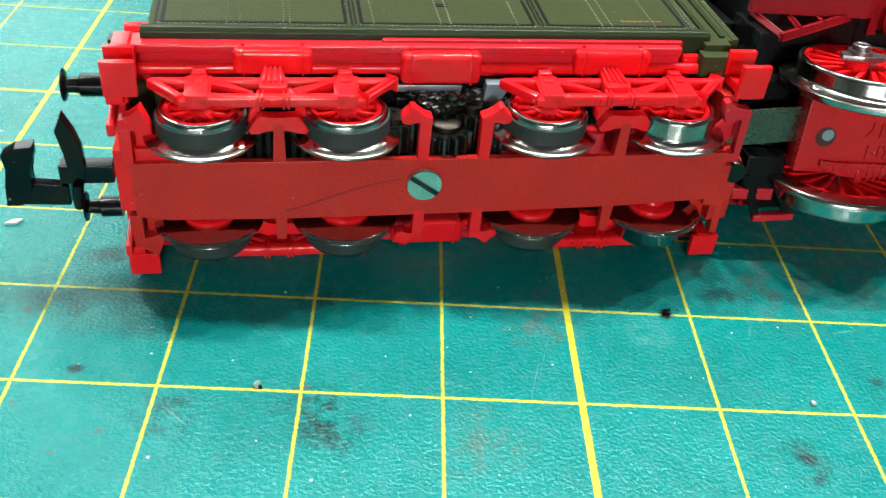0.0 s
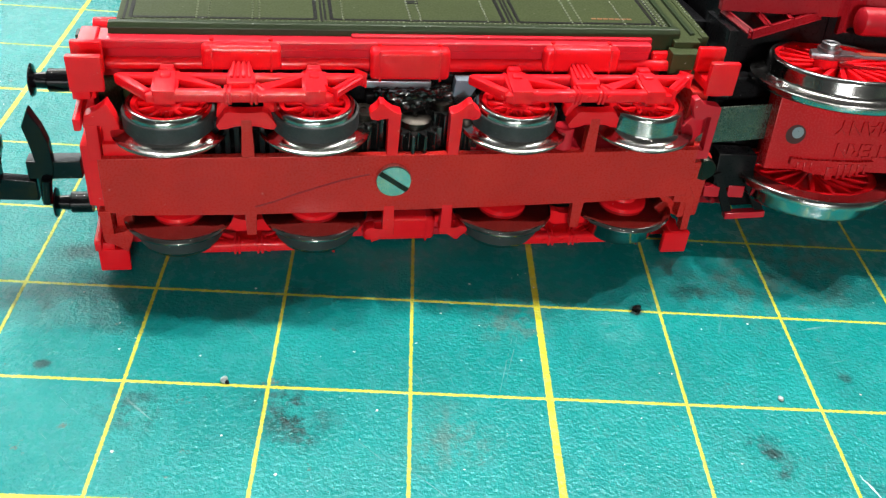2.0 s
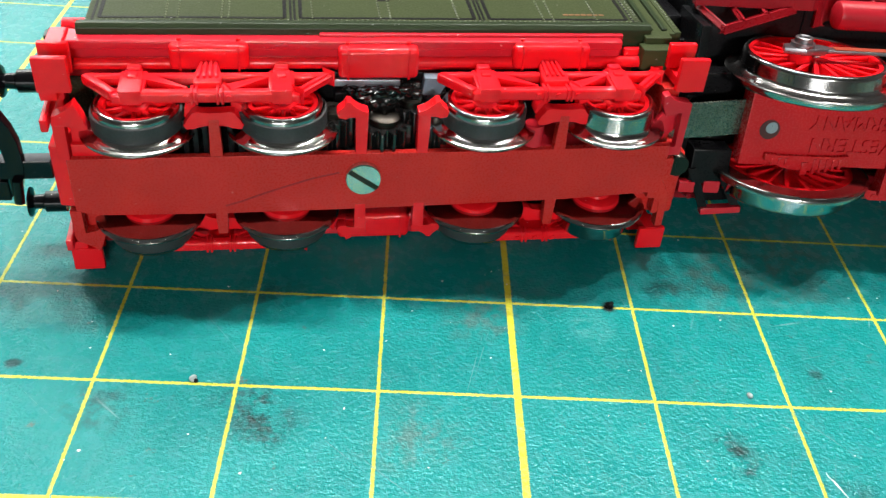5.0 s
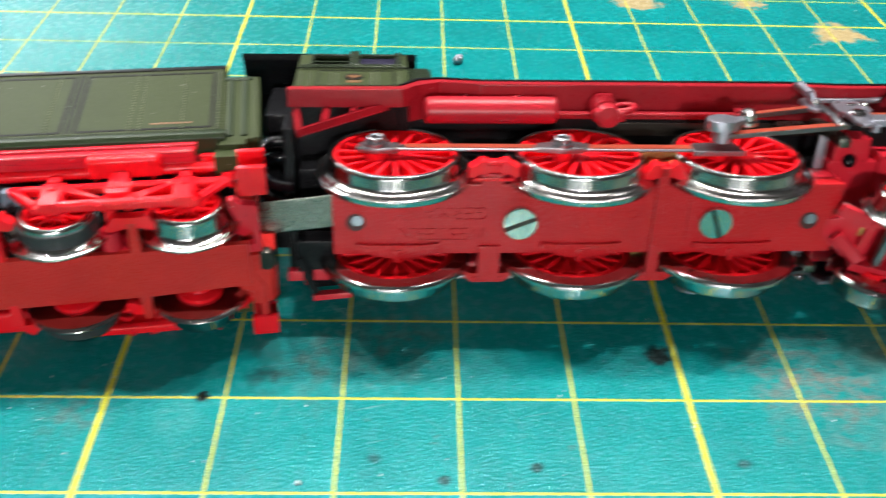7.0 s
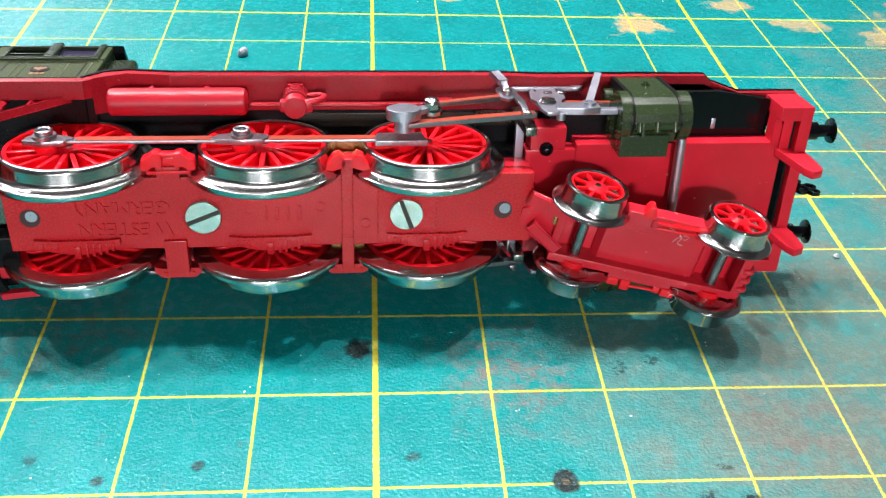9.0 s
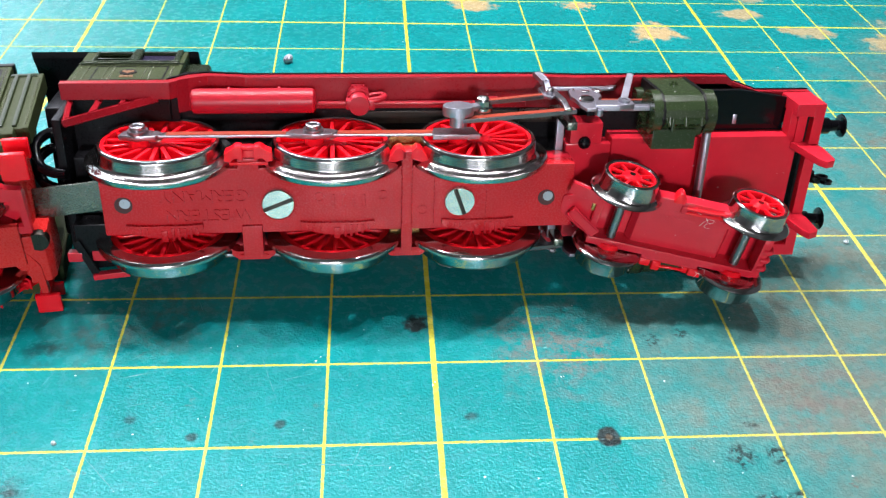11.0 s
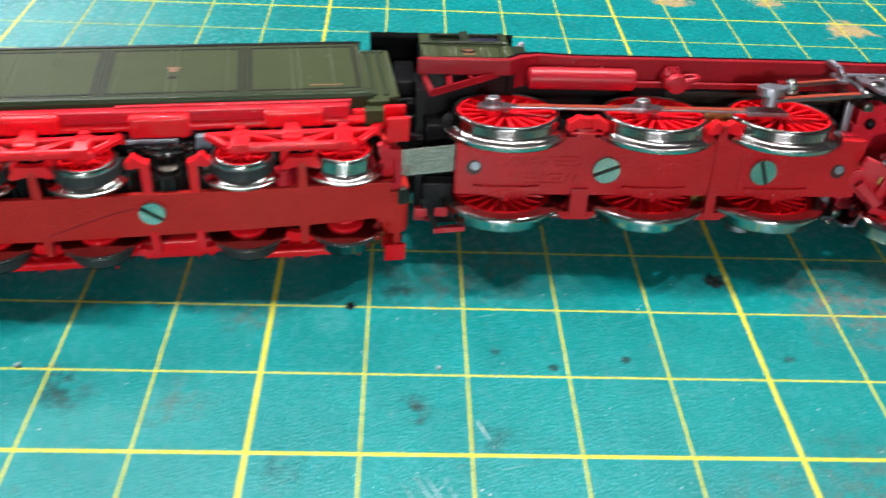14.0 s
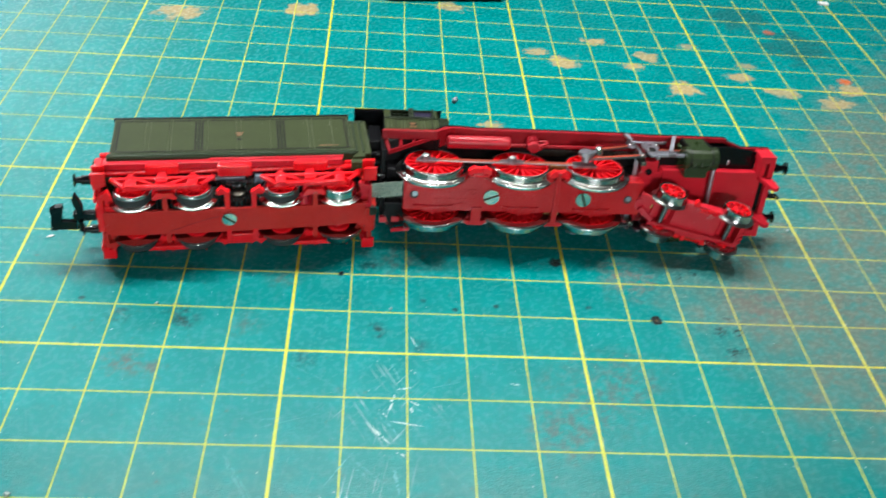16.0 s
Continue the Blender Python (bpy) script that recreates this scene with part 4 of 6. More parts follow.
def emboss(parent, text, x, y, z, size, flip=True):
    cu = bpy.data.curves.new("letters", "FONT")
    cu.body = text
    cu.size = size * K
    cu.extrude = 0.07 * K
    cu.align_x, cu.align_y = "CENTER", "CENTER"
    tmp = new("letters_tmp", cu)
    dg = bpy.context.evaluated_depsgraph_get()
    me = bpy.data.meshes.new_from_object(tmp.evaluated_get(dg))
    bpy.data.objects.remove(tmp)
    me.materials.clear()
    me.materials.append(RED_KEEPER)
    ob = new("raised_lettering", me)
    ob.parent = parent
    ob.matrix_basis = at(x, y, z, 90, 180 if flip else 0, 0)
    ob["label"] = "raised moulded lettering"
    return ob


def ribbon(bm, sections, y0, y1, inner, outer, s):
    """A plate through sections (x, y, z_in, z_out), from y + y0 to y + y1, widened on both edges."""
    rings = []
    for x, y, a, b in sections:
        a, b = (a + inner) * s, (b + outer) * s
        rings.append([bm.verts.new((x, y + h, z)) for h, z in ((y0, a), (y0, b), (y1, b), (y1, a))])
    for p, q in zip(rings, rings[1:]):
        for i in range(4):
            bm.faces.new((p[i], p[(i + 1) % 4], q[(i + 1) % 4], q[i]))
    bm.faces.new(rings[0])
    bm.faces.new(rings[-1])
    bmesh.ops.recalc_face_normals(bm, faces=bm.faces[:])
    return bm


def build_loco(t):
    # keeper plate
    bm = bmesh.new()
    box(bm, -16.4, 28.8, 0.0, 1.6, -3.2, 3.6, 0.15)
    box(bm, 15.0, 20.2, -0.10, 0.4, -2.6, 3.3, 0.08)
    kp = part("keeper_plate", bm, RED_KEEPER, t, "dull red keeper plate with raised lettering")
    for x, r in ((0, 2.15), (17.5, 2.1)):
        bm = lathe(bmesh.new(), [(r - 0.35, -0.1), (r, -0.1), (r + 0.12, 0.1), (r - 0.35, 0.1)], 40)
        rot = Matrix.Rotation(radians(90), 3, "X")
        for v in bm.verts:
            v.co = rot @ v.co + Vector((x, -0.02, 0))
        part("screw_rim", bm, RED_KEEPER, kp)
    screw_part(t, 0, -0.02, 1.55, -22)
    screw_part(t, 17.5, -0.12, 1.5, 70)
    for x in (-14.4, 26.2):
        # flat disc on the plate, the recess's shade painted in dark red
        bm = lathe(bmesh.new(), [(0.001, 0), (0.85, 0), (0.85, 0.03), (0.001, 0.03)], 28)
        rot = Matrix.Rotation(radians(90), 3, "X")
        for v in bm.verts:
            v.co = rot @ v.co + Vector((x, -0.005, 0))
        part("hole", bm, HOLE, kp, "flat dark disc drawn for a hole", smooth=False)
        bm = C((x + 0.14, -0.06, 0.16), (x + 0.14, -0.02, 0.16), 0.5, seg=20)
        part("pin", bm, STEEL, kp, "steel pin in the hole")
    emboss(kp, "WESTERN", -6.7, -0.06, -1.15, 1.8)
    emboss(kp, "GERMANY", -6.9, -0.06, 0.85, 1.8)
    bm = bmesh.new()
    for x, w in ((5.2, 0.22), (6.1, 0.3), (7.1, 0.22), (8.0, 0.35)):
        box(bm, x, x + w, -0.08, 0.05, -0.6, 0.75, 0.03)
    part("raised_mark", bm, RED_KEEPER, kp, "raised moulded marks")
    for x, z in ((3.9, 0.5), (10.0, 0.6), (13.9, -1.1)):
        bm = lathe(bmesh.new(), [(0.38, 0), (0.5, 0), (0.5, 0.06), (0.38, 0.06)], 20)
        for v in bm.verts:
            v.co = Matrix.Rotation(radians(90), 3, "X") @ v.co + Vector((x, -0.005, z))
        part("mould_mark", bm, RED_KEEPER, kp)
    # curved toothed ribs along the lower edge of the plate
    for cx in (-10.8, 5.6, 19.4):
        low = [(cx + 3.6 * k / 10, -2.55 - 0.85 * (1 - (k / 10) ** 2)) for k in range(-10, 11)]
        rib = part("gear_cover_rib", prism(bmesh.new(), low + [(cx + 3.6, -1.95), (cx + 2.2, -2.1), (cx - 2.2, -2.1), (cx - 3.6, -1.95)], -0.42, 0.6, "xz", 0.08), RED_KEEPER, t)
        part("tooth", B(cx - 0.35, cx + 0.25, -0.55, 0.3, -3.75, -2.6, 0.07), RED_KEEPER, rib)
        for k in range(5):
            x = cx + 0.75 + 0.55 * k
            z = -2.6 - 0.85 * (1 - ((x - cx) / 3.6) ** 2)
            part("tooth", B(x - 0.13, x + 0.13, -0.52, 0.3, z - 0.22, -2.3, 0.05), RED_KEEPER, rib)
        for k in range(3):
            x = cx - 2.9 + 0.6 * k
            part("tooth", B(x - 0.13, x + 0.13, -0.52, 0.3, -2.95, -2.3, 0.05), RED_KEEPER, rib)
    # posts and brake blocks
    for x, w in ((-2.6, 0.98), (12.35, 0.55)):
        part("cross_post", B(x - w, x + w, -0.15, 1.1, 2.6 if w < 1 and x > 0 else 3.4, 4.6, 0.1), RED_KEEPER, t)
        part("cross_post", B(x - w, x + w, -0.35, 1.1, -5.6, -2.3, 0.12), RED_KEEPER, t)
        block = part("brake_block", B(x - 0.95, x + 0.95, 0.2, 1.3, 4.3, 5.3, 0.1), RED, t, "bright red brake block")
        for d in (-1, 1):
            if x < 0:
                claw = [(0.55, 4.4), (0.45, 5.2), (0.6, 5.85), (1.15, 5.95), (1.5, 5.5), (2.15, 5.35), (2.25, 4.4), (1.6, 4.3), (1.35, 4.75), (0.95, 4.75)]
            else:
                claw = [(0.12, 4.4), (0.2, 5.1), (0.75, 5.65), (1.25, 5.45), (1.75, 4.75), (1.95, 4.2), (1.2, 4.05), (0.8, 4.35)]
            part("brake_claw", prism(bmesh.new(), [(x + 0.1 + a * d, b) for a, b in claw], -0.3, 0.9, "xz", 0.08), RED, block)
        if x < 0:
            part("tie", B(x - 0.6, x + 0.8, -0.1, 0.7, 5.45, 5.8, 0.08), RED, block)
            part("base_strip", B(x - 1.7, x + 1.9, -0.3, 0.6, 4.0, 4.32, 0.08), RED, block)
        # lower block: the darker keeper red stands in for shade
        foot = part("brake_block", prism(bmesh.new(), [(x - 2.1, -4.9), (x - 1.5, -5.35), (x + 1.5, -5.35), (x + 2.0, -5.0), (x + 2.1, -5.6), (x + 1.4, -6.2), (x - 1.5, -6.2), (x - 2.2, -5.6)], 0.0, 1.5, "xz", 0.12), RED_KEEPER, t, "red lower brake block, darkened for shade")
        for d in (-1, 1):
            part("stud", C((x + 1.2 * d, -0.12, -5.75), (x + 1.2 * d, 0.1, -5.75), 0.22, seg=10), RED_KEEPER, foot)
    part("centre_rib", B(11.85, 12.85, -0.3, 0.6, -5.2, 5.2, 0.1), RED_KEEPER, t)
    bm = bmesh.new()
    box(bm, -15.5, 29.0, 1.4, 4.2, -3.3, 3.3, 0.15)
    part("frame_core", bm, RED_DEEP, t)
    # driving wheels
    for i, x in enumerate((-10.95, 5.3, 19.45)):
        ws = wheel_set(t, "driving_wheel_set", x, 2.6, 5.8, 6.95, 6.05, 4.5, 3.6, 18, 1.15, False, axle_r=0.75)
        ws.matrix_basis = at(x, 2.6, -0.4)
    for s in (1, -1):
        # places of the groups on this side
        RODS, CRANK, CYL = (0, -0.75, -0.7 * s), (0, -0.6, 0), (0, -0.6, 0.35 * s)
        GEAR = (0, 0, 0) if s > 0 else (0, 0.8, 0.9)
        if s < 0:
            CRANK = (0, 0.2, 0.9)
        BOARD, TANK, PUMP, PIPE = (0, -1.35, 1.3 * s), (0, -1.1, 1.0 * s), (0, -0.5, 1.8 * s), (0, -1.0, 1.15 * s)
        for x in (-12.6, 3.55, 17.4):
            part("crank_boss", C((x, 2.65, 5.9 * s), (x, 2.65, 6.7 * s), 0.95, seg=24), RED, t, off=RODS)
        bm = bmesh.new()
        prism(bm, [(-14.3, 2.0), (-14.0, 3.1), (-12.6, 3.5), (-10.9, 3.1), (-10.2, 2.6), (-10.9, 1.8), (-12.6, 1.6)], *zz(6.75, 7.25, s), "xy", 0.06)
        part("rod_end", bm, ROD_END, t, "dark grey rod end", off=RODS)
        bm = bmesh.new()
        prism(bm, [(1.0, 1.9), (1.4, 2.9), (3.5, 3.4), (5.4, 3.0), (5.9, 2.5), (5.4, 1.7), (3.5, 1.5)], *zz(6.8, 7.3, s), "xy", 0.06)
        part("rod_end", bm, ROD_END, t, "dark grey rod end", off=RODS)
        bm = bmesh.new()
        prism(bm, [(14.8, 1.0), (15.0, 2.9), (18.9, 3.1), (19.3, 1.0)], *zz(6.8, 7.3, s), "xy", 0.06)
        part("rod_end", bm, ROD_END, t, "dark grey rod end", off=RODS)
        bm = bmesh.new()
        bar(bm, (-12.6, 2.5, 7.0 * s), (17.6, 2.1, 7.05 * s), 0.95, 0.3, up=(0, 0, 1), bev=0.08)
        rod = part("coupling_rod", bm, ROD_END, t, "steel coupling rod with orange-red flute", off=RODS)
        bm = bmesh.new()
        bar(bm, (-10.0, 2.5, 7.17 * s), (1.0, 2.36, 7.19 * s), 0.84, 0.06, up=(0, 0, 1), bev=0)
        bar(bm, (5.8, 2.26, 7.2 * s), (14.8, 2.14, 7.22 * s), 0.84, 0.06, up=(0, 0, 1), bev=0)
        part("flute", bm, COPPER, rod, "orange-red painted flute", smooth=False, off=RODS)
        for x, y in ((-12.6, 2.6), (3.55, 2.5)):
            bm = bmesh.new()
            cyl(bm, (x, y, 7.2 * s), (x, y, 7.55 * s), 0.95, seg=28)
            lathe(bm, [(0.42, 7.5 * s), (0.72, 7.5 * s), (0.72, 7.95 * s), (0.6, 8.02 * s), (0.42, 7.95 * s)], 28, "z", (x, y, 0))
            cyl(bm, (x, y, 7.5 * s), (x, y, 7.82 * s), 0.4, seg=20)
            part("crank_pin", bm, ROD_END, t, "bright crank pin bolt", off=RODS)
        bm = bmesh.new()
        prism(bm, [(17.25 + 1.5 * math.cos(a), 1.9 + 1.1 * math.sin(a)) for a in (2 * math.pi * k / 28 for k in range(28))], *zz(8.2, 9.2, s), "xy", 0.12)
        cyl(bm, (17.3, 1.8, 7.2 * s), (17.3, 1.8, 8.3 * s), 0.85, seg=20)
        bar(bm, (18.2, 2.1, 8.75 * s), (19.8, 3.1, 8.75 * s), 0.9, 0.5, up=(0, 0, 1))
        part("return_crank", bm, STEEL, t, "steel return crank", off=CRANK)
        bm = bmesh.new()
        cyl(bm, (19.75, 3.0, 8.3 * s), (19.75, 3.0, 8.65 * s), 0.98, seg=28)
        cyl(bm, (19.75, 3.0, 8.6 * s), (19.75, 3.0, 9.25 * s), 0.74, seg=8)
        lathe(bm, [(0.001, 9.2 * s), (0.68, 9.2 * s), (0.6, 9.5 * s), (0.36, 9.68 * s), (0.001, 9.72 * s)], 24, "z", (19.75, 3.0, 0))
        part("return_crank_pin", bm, NICKEL, t, "bright domed pin", off=CRANK)
        rod_part(t, "eccentric_rod", (20.4, 2.9, 8.9 * s), (26.9, 5.1, 8.75 * s), 0.62, 0.42, "steel eccentric rod with red flute", GEAR)
        rod_part(t, "connecting_rod", (17.6, 0.75, 7.85 * s), (29.0, 2.6, 8.05 * s), 0.85, 0.42, "steel connecting rod with red flute", GEAR)
        # expansion link with its hanger and strap
        hi = 10.3 if s > 0 else 9.6
        bm = bmesh.new()
        prism(bm, [(26.1, 4.3), (26.0, 6.6), (26.5, 7.2), (27.1, 7.0), (27.3, 4.3), (26.7, 3.7)], *zz(8.75, 9.05, s), "xy", 0.06)
        link = part("expansion_link", bm, STEEL, t, "grey steel expansion link", off=GEAR)
        bm = bmesh.new()
        bar(bm, (26.7, 4.9, 9.15 * s), (26.5, 5.9, (hi - 0.35) * s), 0.62, 0.32, up=(0, 0, 1))
        bar(bm, (26.5, 5.8, (hi - 0.4) * s), (25.9, 7.3, hi * s), 0.85, 0.3, up=(0, 0, 1))
        cyl(bm, (26.75, 4.8, 8.7 * s), (26.75, 4.8, 9.5 * s), 0.42, seg=18)
        part("link_hanger", bm, STEEL, link, "bent bright hanger", off=GEAR)
        bm = bmesh.new()
        bar(bm, (27.2, 6.9, 8.9 * s), (27.9, 3.4, 8.75 * s), 0.75, 0.3, up=(0, 0, 1))
        bar(bm, (27.9, 3.5, 8.75 * s), (28.1, 1.7, 8.3 * s), 0.62, 0.3, up=(0, 0, 1))
        part("strap", bm, ROD_END, link, "dull bronze-grey strap", off=GEAR)
        bm = bmesh.new()
        prism(bm, [(27.2, 6.2), (28.3, 6.4), (29.0, 2.6), (28.9, 0.9), (27.9, 0.9), (27.8, 3.4)], *zz(6.6, 7.4, s), "xy", 0.1)
        box(bm, 24.4, 27.4, 5.2, 7.6, *zz(6.2, 6.6, s), 0.08)
        part("link_bracket", bm, DRAWBAR, t, "dark grey link bracket", off=GEAR)
        # crosshead plate
        bm = bmesh.new()
        prism(bm, [(28.9, 4.4), (29.1, 6.5), (29.5, 7.1), (31.7, 7.1), (32.2, 6.6), (32.1, 4.6), (31.5, 4.1), (31.3, 2.2), (30.7, 1.1), (29.7, 1.0), (29.3, 2.3), (29.3, 3.9)], *zz(8.45, 8.8, s), "xy", 0.09)
        head = part("crosshead", bm, STEEL, t, "bright steel crosshead plate", off=GEAR)
        for x0, x1, y0 in ((29.5, 29.7, 6.2), (30.3, 31.1, 5.7), (31.5, 31.7, 6.2)):
            part("tick", B(x0, x1, y0, y0 + 0.35, *zz(8.75, 8.95, s), 0.04), NICKEL, head, off=GEAR)
        bm = bmesh.new()
        lathe(bm, [(0.001, 8.7 * s), (0.78, 8.7 * s), (0.78, 8.95 * s), (0.62, 9.12 * s), (0.001, 9.2 * s)], 28, "z", (30.2, 3.5, 0))
        box(bm, 29.6, 30.8, 3.45, 3.55, *zz(9.1, 9.22, s), 0)
        part("gear_bolt", bm, NICKEL, head, "slotted domed bolt", off=GEAR)
        bm = bmesh.new()
        prism(bm, [(30.6, 1.5), (30.9, 3.0), (33.4, 3.1), (34.6, 2.75), (34.6, 1.7), (33.0, 1.4)], *zz(8.35, 9.0, s), "xy", 0.1)
        cyl(bm, (31.0, 1.4, 8.0 * s), (31.0, 1.4, 8.6 * s), 0.4, seg=16)
        part("crosshead_slipper", bm, STEEL, head, off=GEAR)
        bm = bmesh.new()
        bar(bm, (33.5, 2.25, 8.45 * s), (38.0, 2.25, 8.45 * s), 0.8, 0.5, up=(0, 0, 1))
        part("slide_bar", bm, STEEL, t, "bright steel slide bar", off=GEAR)
        rod_part(t, "piston_rod", (31.9, 5.0, 8.1 * s), (38.0, 4.9, 8.1 * s), 0.55, 0.4, "steel piston rod with red flute", GEAR)
        bm = bmesh.new()
        tip = (35.7, 7.6, 10.1 * s) if s > 0 else (35.5, 7.0, 9.5 * s)
        bar(bm, (33.7, 2.6, 8.95 * s), tip, 0.72, 0.28, up=(0, 0, 1))
        lathe(bm, [(0.3, 8.6 * s), (0.85, 8.6 * s), (0.85, 8.85 * s), (0.6, 8.95 * s), (0.6, 9.25 * s), (0.3, 9.25 * s)], 24, "z", (33.7, 2.4, 0))
        cyl(bm, (33.7, 2.4, 8.5 * s), (33.7, 2.4, 9.15 * s), 0.32, seg=16)
        part("combination_lever", bm, STEEL, t, "polished combination lever", off=GEAR)
        bm = bmesh.new()
        bar(bm, (27.6, 7.2, 8.75 * s), (33.4, 7.2, 8.75 * s), 0.42, 0.4, up=(0, 0, 1))
        prism(bm, [(33.1, 7.0), (33.3, 7.6), (33.9, 8.6), (34.9, 9.2), (36.4, 9.1), (36.4, 8.4), (35.2, 8.4), (34.5, 7.9), (34.0, 7.0)], *zz(8.55, 8.95, s), "xy", 0.08)
        cyl(bm, (36.2, 8.75, 8.75 * s), (37.8, 8.75, 8.75 * s), 0.38, seg=16)
        part("valve_rod", bm, STEEL, t, "steel valve rod", off=GEAR)
        for x, y, z, r in ((32.0, 6.0, 8.8, 0.3), (26.75, 4.8, 9.45, 0.34), (28.1, 1.8, 8.5, 0.3), (36.0, 8.75, 9.0, 0.28)):
            bm = lathe(bmesh.new(), [(0.001, (z - 0.1) * s), (r * 1.25, (z - 0.1) * s), (r * 1.25, (z + 0.06) * s), (r * 0.7, (z + 0.2) * s), (0.001, (z + 0.24) * s)], 18, "z", (x, y, 0))
            part("gear_bolt", bm, NICKEL, t, "small domed bolt", off=GEAR)
        # cylinder block
        bm = bmesh.new()
        arc = [(9.2, 5.4), (9.2, 8.9), (8.8, 9.3), (3.4, 9.6), (2.4, 9.5), (1.6, 9.1), (1.05, 8.4), (0.85, 7.6), (0.95, 7.0), (1.5, 6.6), (1.6, 5.6), (2.6, 5.2)]
        prism(bm, [(a, b * s) for a, b in arc], 37.2, 41.4, "yz", 0.12)
        cb = part("cylinder", bm, GREEN_CYL, t, "green cylinder block with rivets", off=CYL)
        for x in (37.0, 41.3):
            bm = bmesh.new()
            prism(bm, [(9.25, 5.8 * s), (9.25, 8.95 * s), (8.83, 9.38 * s), (3.4, 9.69 * s), (2.35, 9.59 * s), (1.52, 9.17 * s), (0.97, 8.44 * s), (0.77, 7.6 * s), (0.88, 6.95 * s), (1.5, 6.4 * s), (3.4, 5.8 * s)], x, x + 0.36, "yz", 0.03)
            part("band", bm, LINE_BLACK, cb, "black band", off=CYL)
        for x0, x1, d in ((36.2, 37.1, -1), (41.5, 42.5, 1)):
            bm = bmesh.new()
            cyl(bm, (x0, 3.0, 7.55 * s), (x1, 3.0, 7.55 * s), 2.2, seg=36)
            cyl(bm, (x0 if d < 0 else x0 + 0.3, 3.0, 7.55 * s), (x1 - 0.3 if d < 0 else x1 + 0.35, 3.0, 7.55 * s), 1.1, seg=28)
            for k in range(12):
                a = 2 * math.pi * k / 12
                xx = x0 - 0.05 if d < 0 else x1 + 0.05
                cyl(bm, (xx - 0.1, 3.0 + 1.85 * math.cos(a), (7.55 + 1.85 * math.sin(a)) * s), (xx + 0.1, 3.0 + 1.85 * math.cos(a), (7.55 + 1.85 * math.sin(a)) * s), 0.13, seg=8)
            part("cylinder_cover", bm, GREEN_CYL, cb, off=CYL)
            part("valve_cover", C((x0, 7.6, 7.4 * s), (x1 + 0.2, 7.6, 7.4 * s), 1.1, seg=28), NICKEL if d > 0 else GREEN_CYL, cb, off=CYL)
        bm = bmesh.new()
        box(bm, 36.4, 40.8, 1.2, 6.5, *zz(4.3, 6.4, s), 0.12)
        box(bm, 38.0, 38.3, 0.62, 1.0, *zz(6.3, 7.6, s), 0.04)
        bar(bm, (37.4, 0.80, 7.3 * s), (41.4, 0.80, 7.3 * s), 0.2, 0.3, up=(0, 0, 1), bev=0)
        for x in (37.8, 39.4, 41.0):
            cyl(bm, (x, 0.7, 6.9 * s), (x, 0.95, 7.7 * s), 0.26, seg=10)
        cyl(bm, (39.5, 5.8, 9.3 * s), (39.5, 5.8, 9.65 * s), 0.42, seg=20)
        cyl(bm, (39.5, 5.8, 9.6 * s), (39.5, 5.8, 9.8 * s), 0.22, seg=14)
        for x, y in ((37.2, 7.9), (41.6, 7.9)):
            cyl(bm, (x, y, 8.8 * s), (x, y, 9.3 * s), 0.2, seg=10)
        part("drain_pipe", bm, GREEN_CYL, cb, off=CYL)
        # guide bracket
        part("guide_bracket", B(29.0, 32.3, 3.6, 6.0, *zz(1.6, 6.4, s), 0.2), RED_DEEP, t, "red guide bracket")
        bm = bmesh.new()
        cyl(bm, (30.5, 3.5, 4.3 * s), (30.5, 3.7, 4.3 * s), 0.62, seg=6)
        bmesh.ops.create_uvsphere(bm, u_segments=14, v_segments=8, radius=0.68, matrix=Matrix.Translation((30.5, 3.6, 4.3 * s)))
        part("nut", bm, BLACK_GLOSS, t, "black nut")
        bm = bmesh.new()
        box(bm, 27.7, 28.5, 4.2, 4.8, *zz(2.8, 6.8, s), 0.1)
        part("bracket_foot", bm, STEEL, t)
        # running board, seen from below
        bm = bmesh.new()
        prism(bm, [(-9.6, 8.45), (-8.6, 9.4), (-6.8, 10.2), (-3.0, 9.5), (26.0, 9.4), (30.0, 8.9), (41.0, 9.1), (41.0, 9.8), (30.2, 9.7), (26.2, 10.2), (-3.0, 10.3), (-6.8, 11.0), (-8.9, 10.5), (-9.6, 9.85)], *zz(5.2, 8.5, s), "xy", 0.1)
        prism(bm, [(-20.4, 8.0), (-10.2, 8.0), (-9.5, 8.5), (-9.5, 9.9), (-10.6, 8.8), (-20.4, 8.8)], *zz(6.8, 8.5, s), "xy", 0.08)
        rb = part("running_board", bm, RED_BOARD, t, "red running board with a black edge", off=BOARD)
        bm = bmesh.new()
        prism(bm, [(-10.4, 8.85), (-8.6, 10.6), (-6.8, 11.05), (-3.0, 10.35), (26.2, 10.25), (30.2, 9.75), (41.0, 9.85), (41.0, 10.1), (30.2, 10.0), (26.2, 10.5), (-3.0, 10.6), (-6.8, 11.3), (-8.9, 10.9), (-10.6, 9.1)], *zz(4.0, 8.6, s), "xy", 0.04)
        part("edge_strip", bm, BLACK, rb, off=BOARD)
        # its front end drops and narrows towards the buffer beam
        front = ((40.95, 7.78, 9.0, 9.8), (46.1, 7.65, 9.0, 9.8), (46.75, 7.35, 8.7, 9.25), (49.1, 6.25, 8.0, 8.62), (54.72, 6.25, 8.0, 8.62))
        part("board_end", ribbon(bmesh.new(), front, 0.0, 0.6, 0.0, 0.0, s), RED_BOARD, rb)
        part("edge_strip", ribbon(bmesh.new(), front, 0.62, 0.85, -3.0, 0.1, s), BLACK, rb)
        bm = bmesh.new()
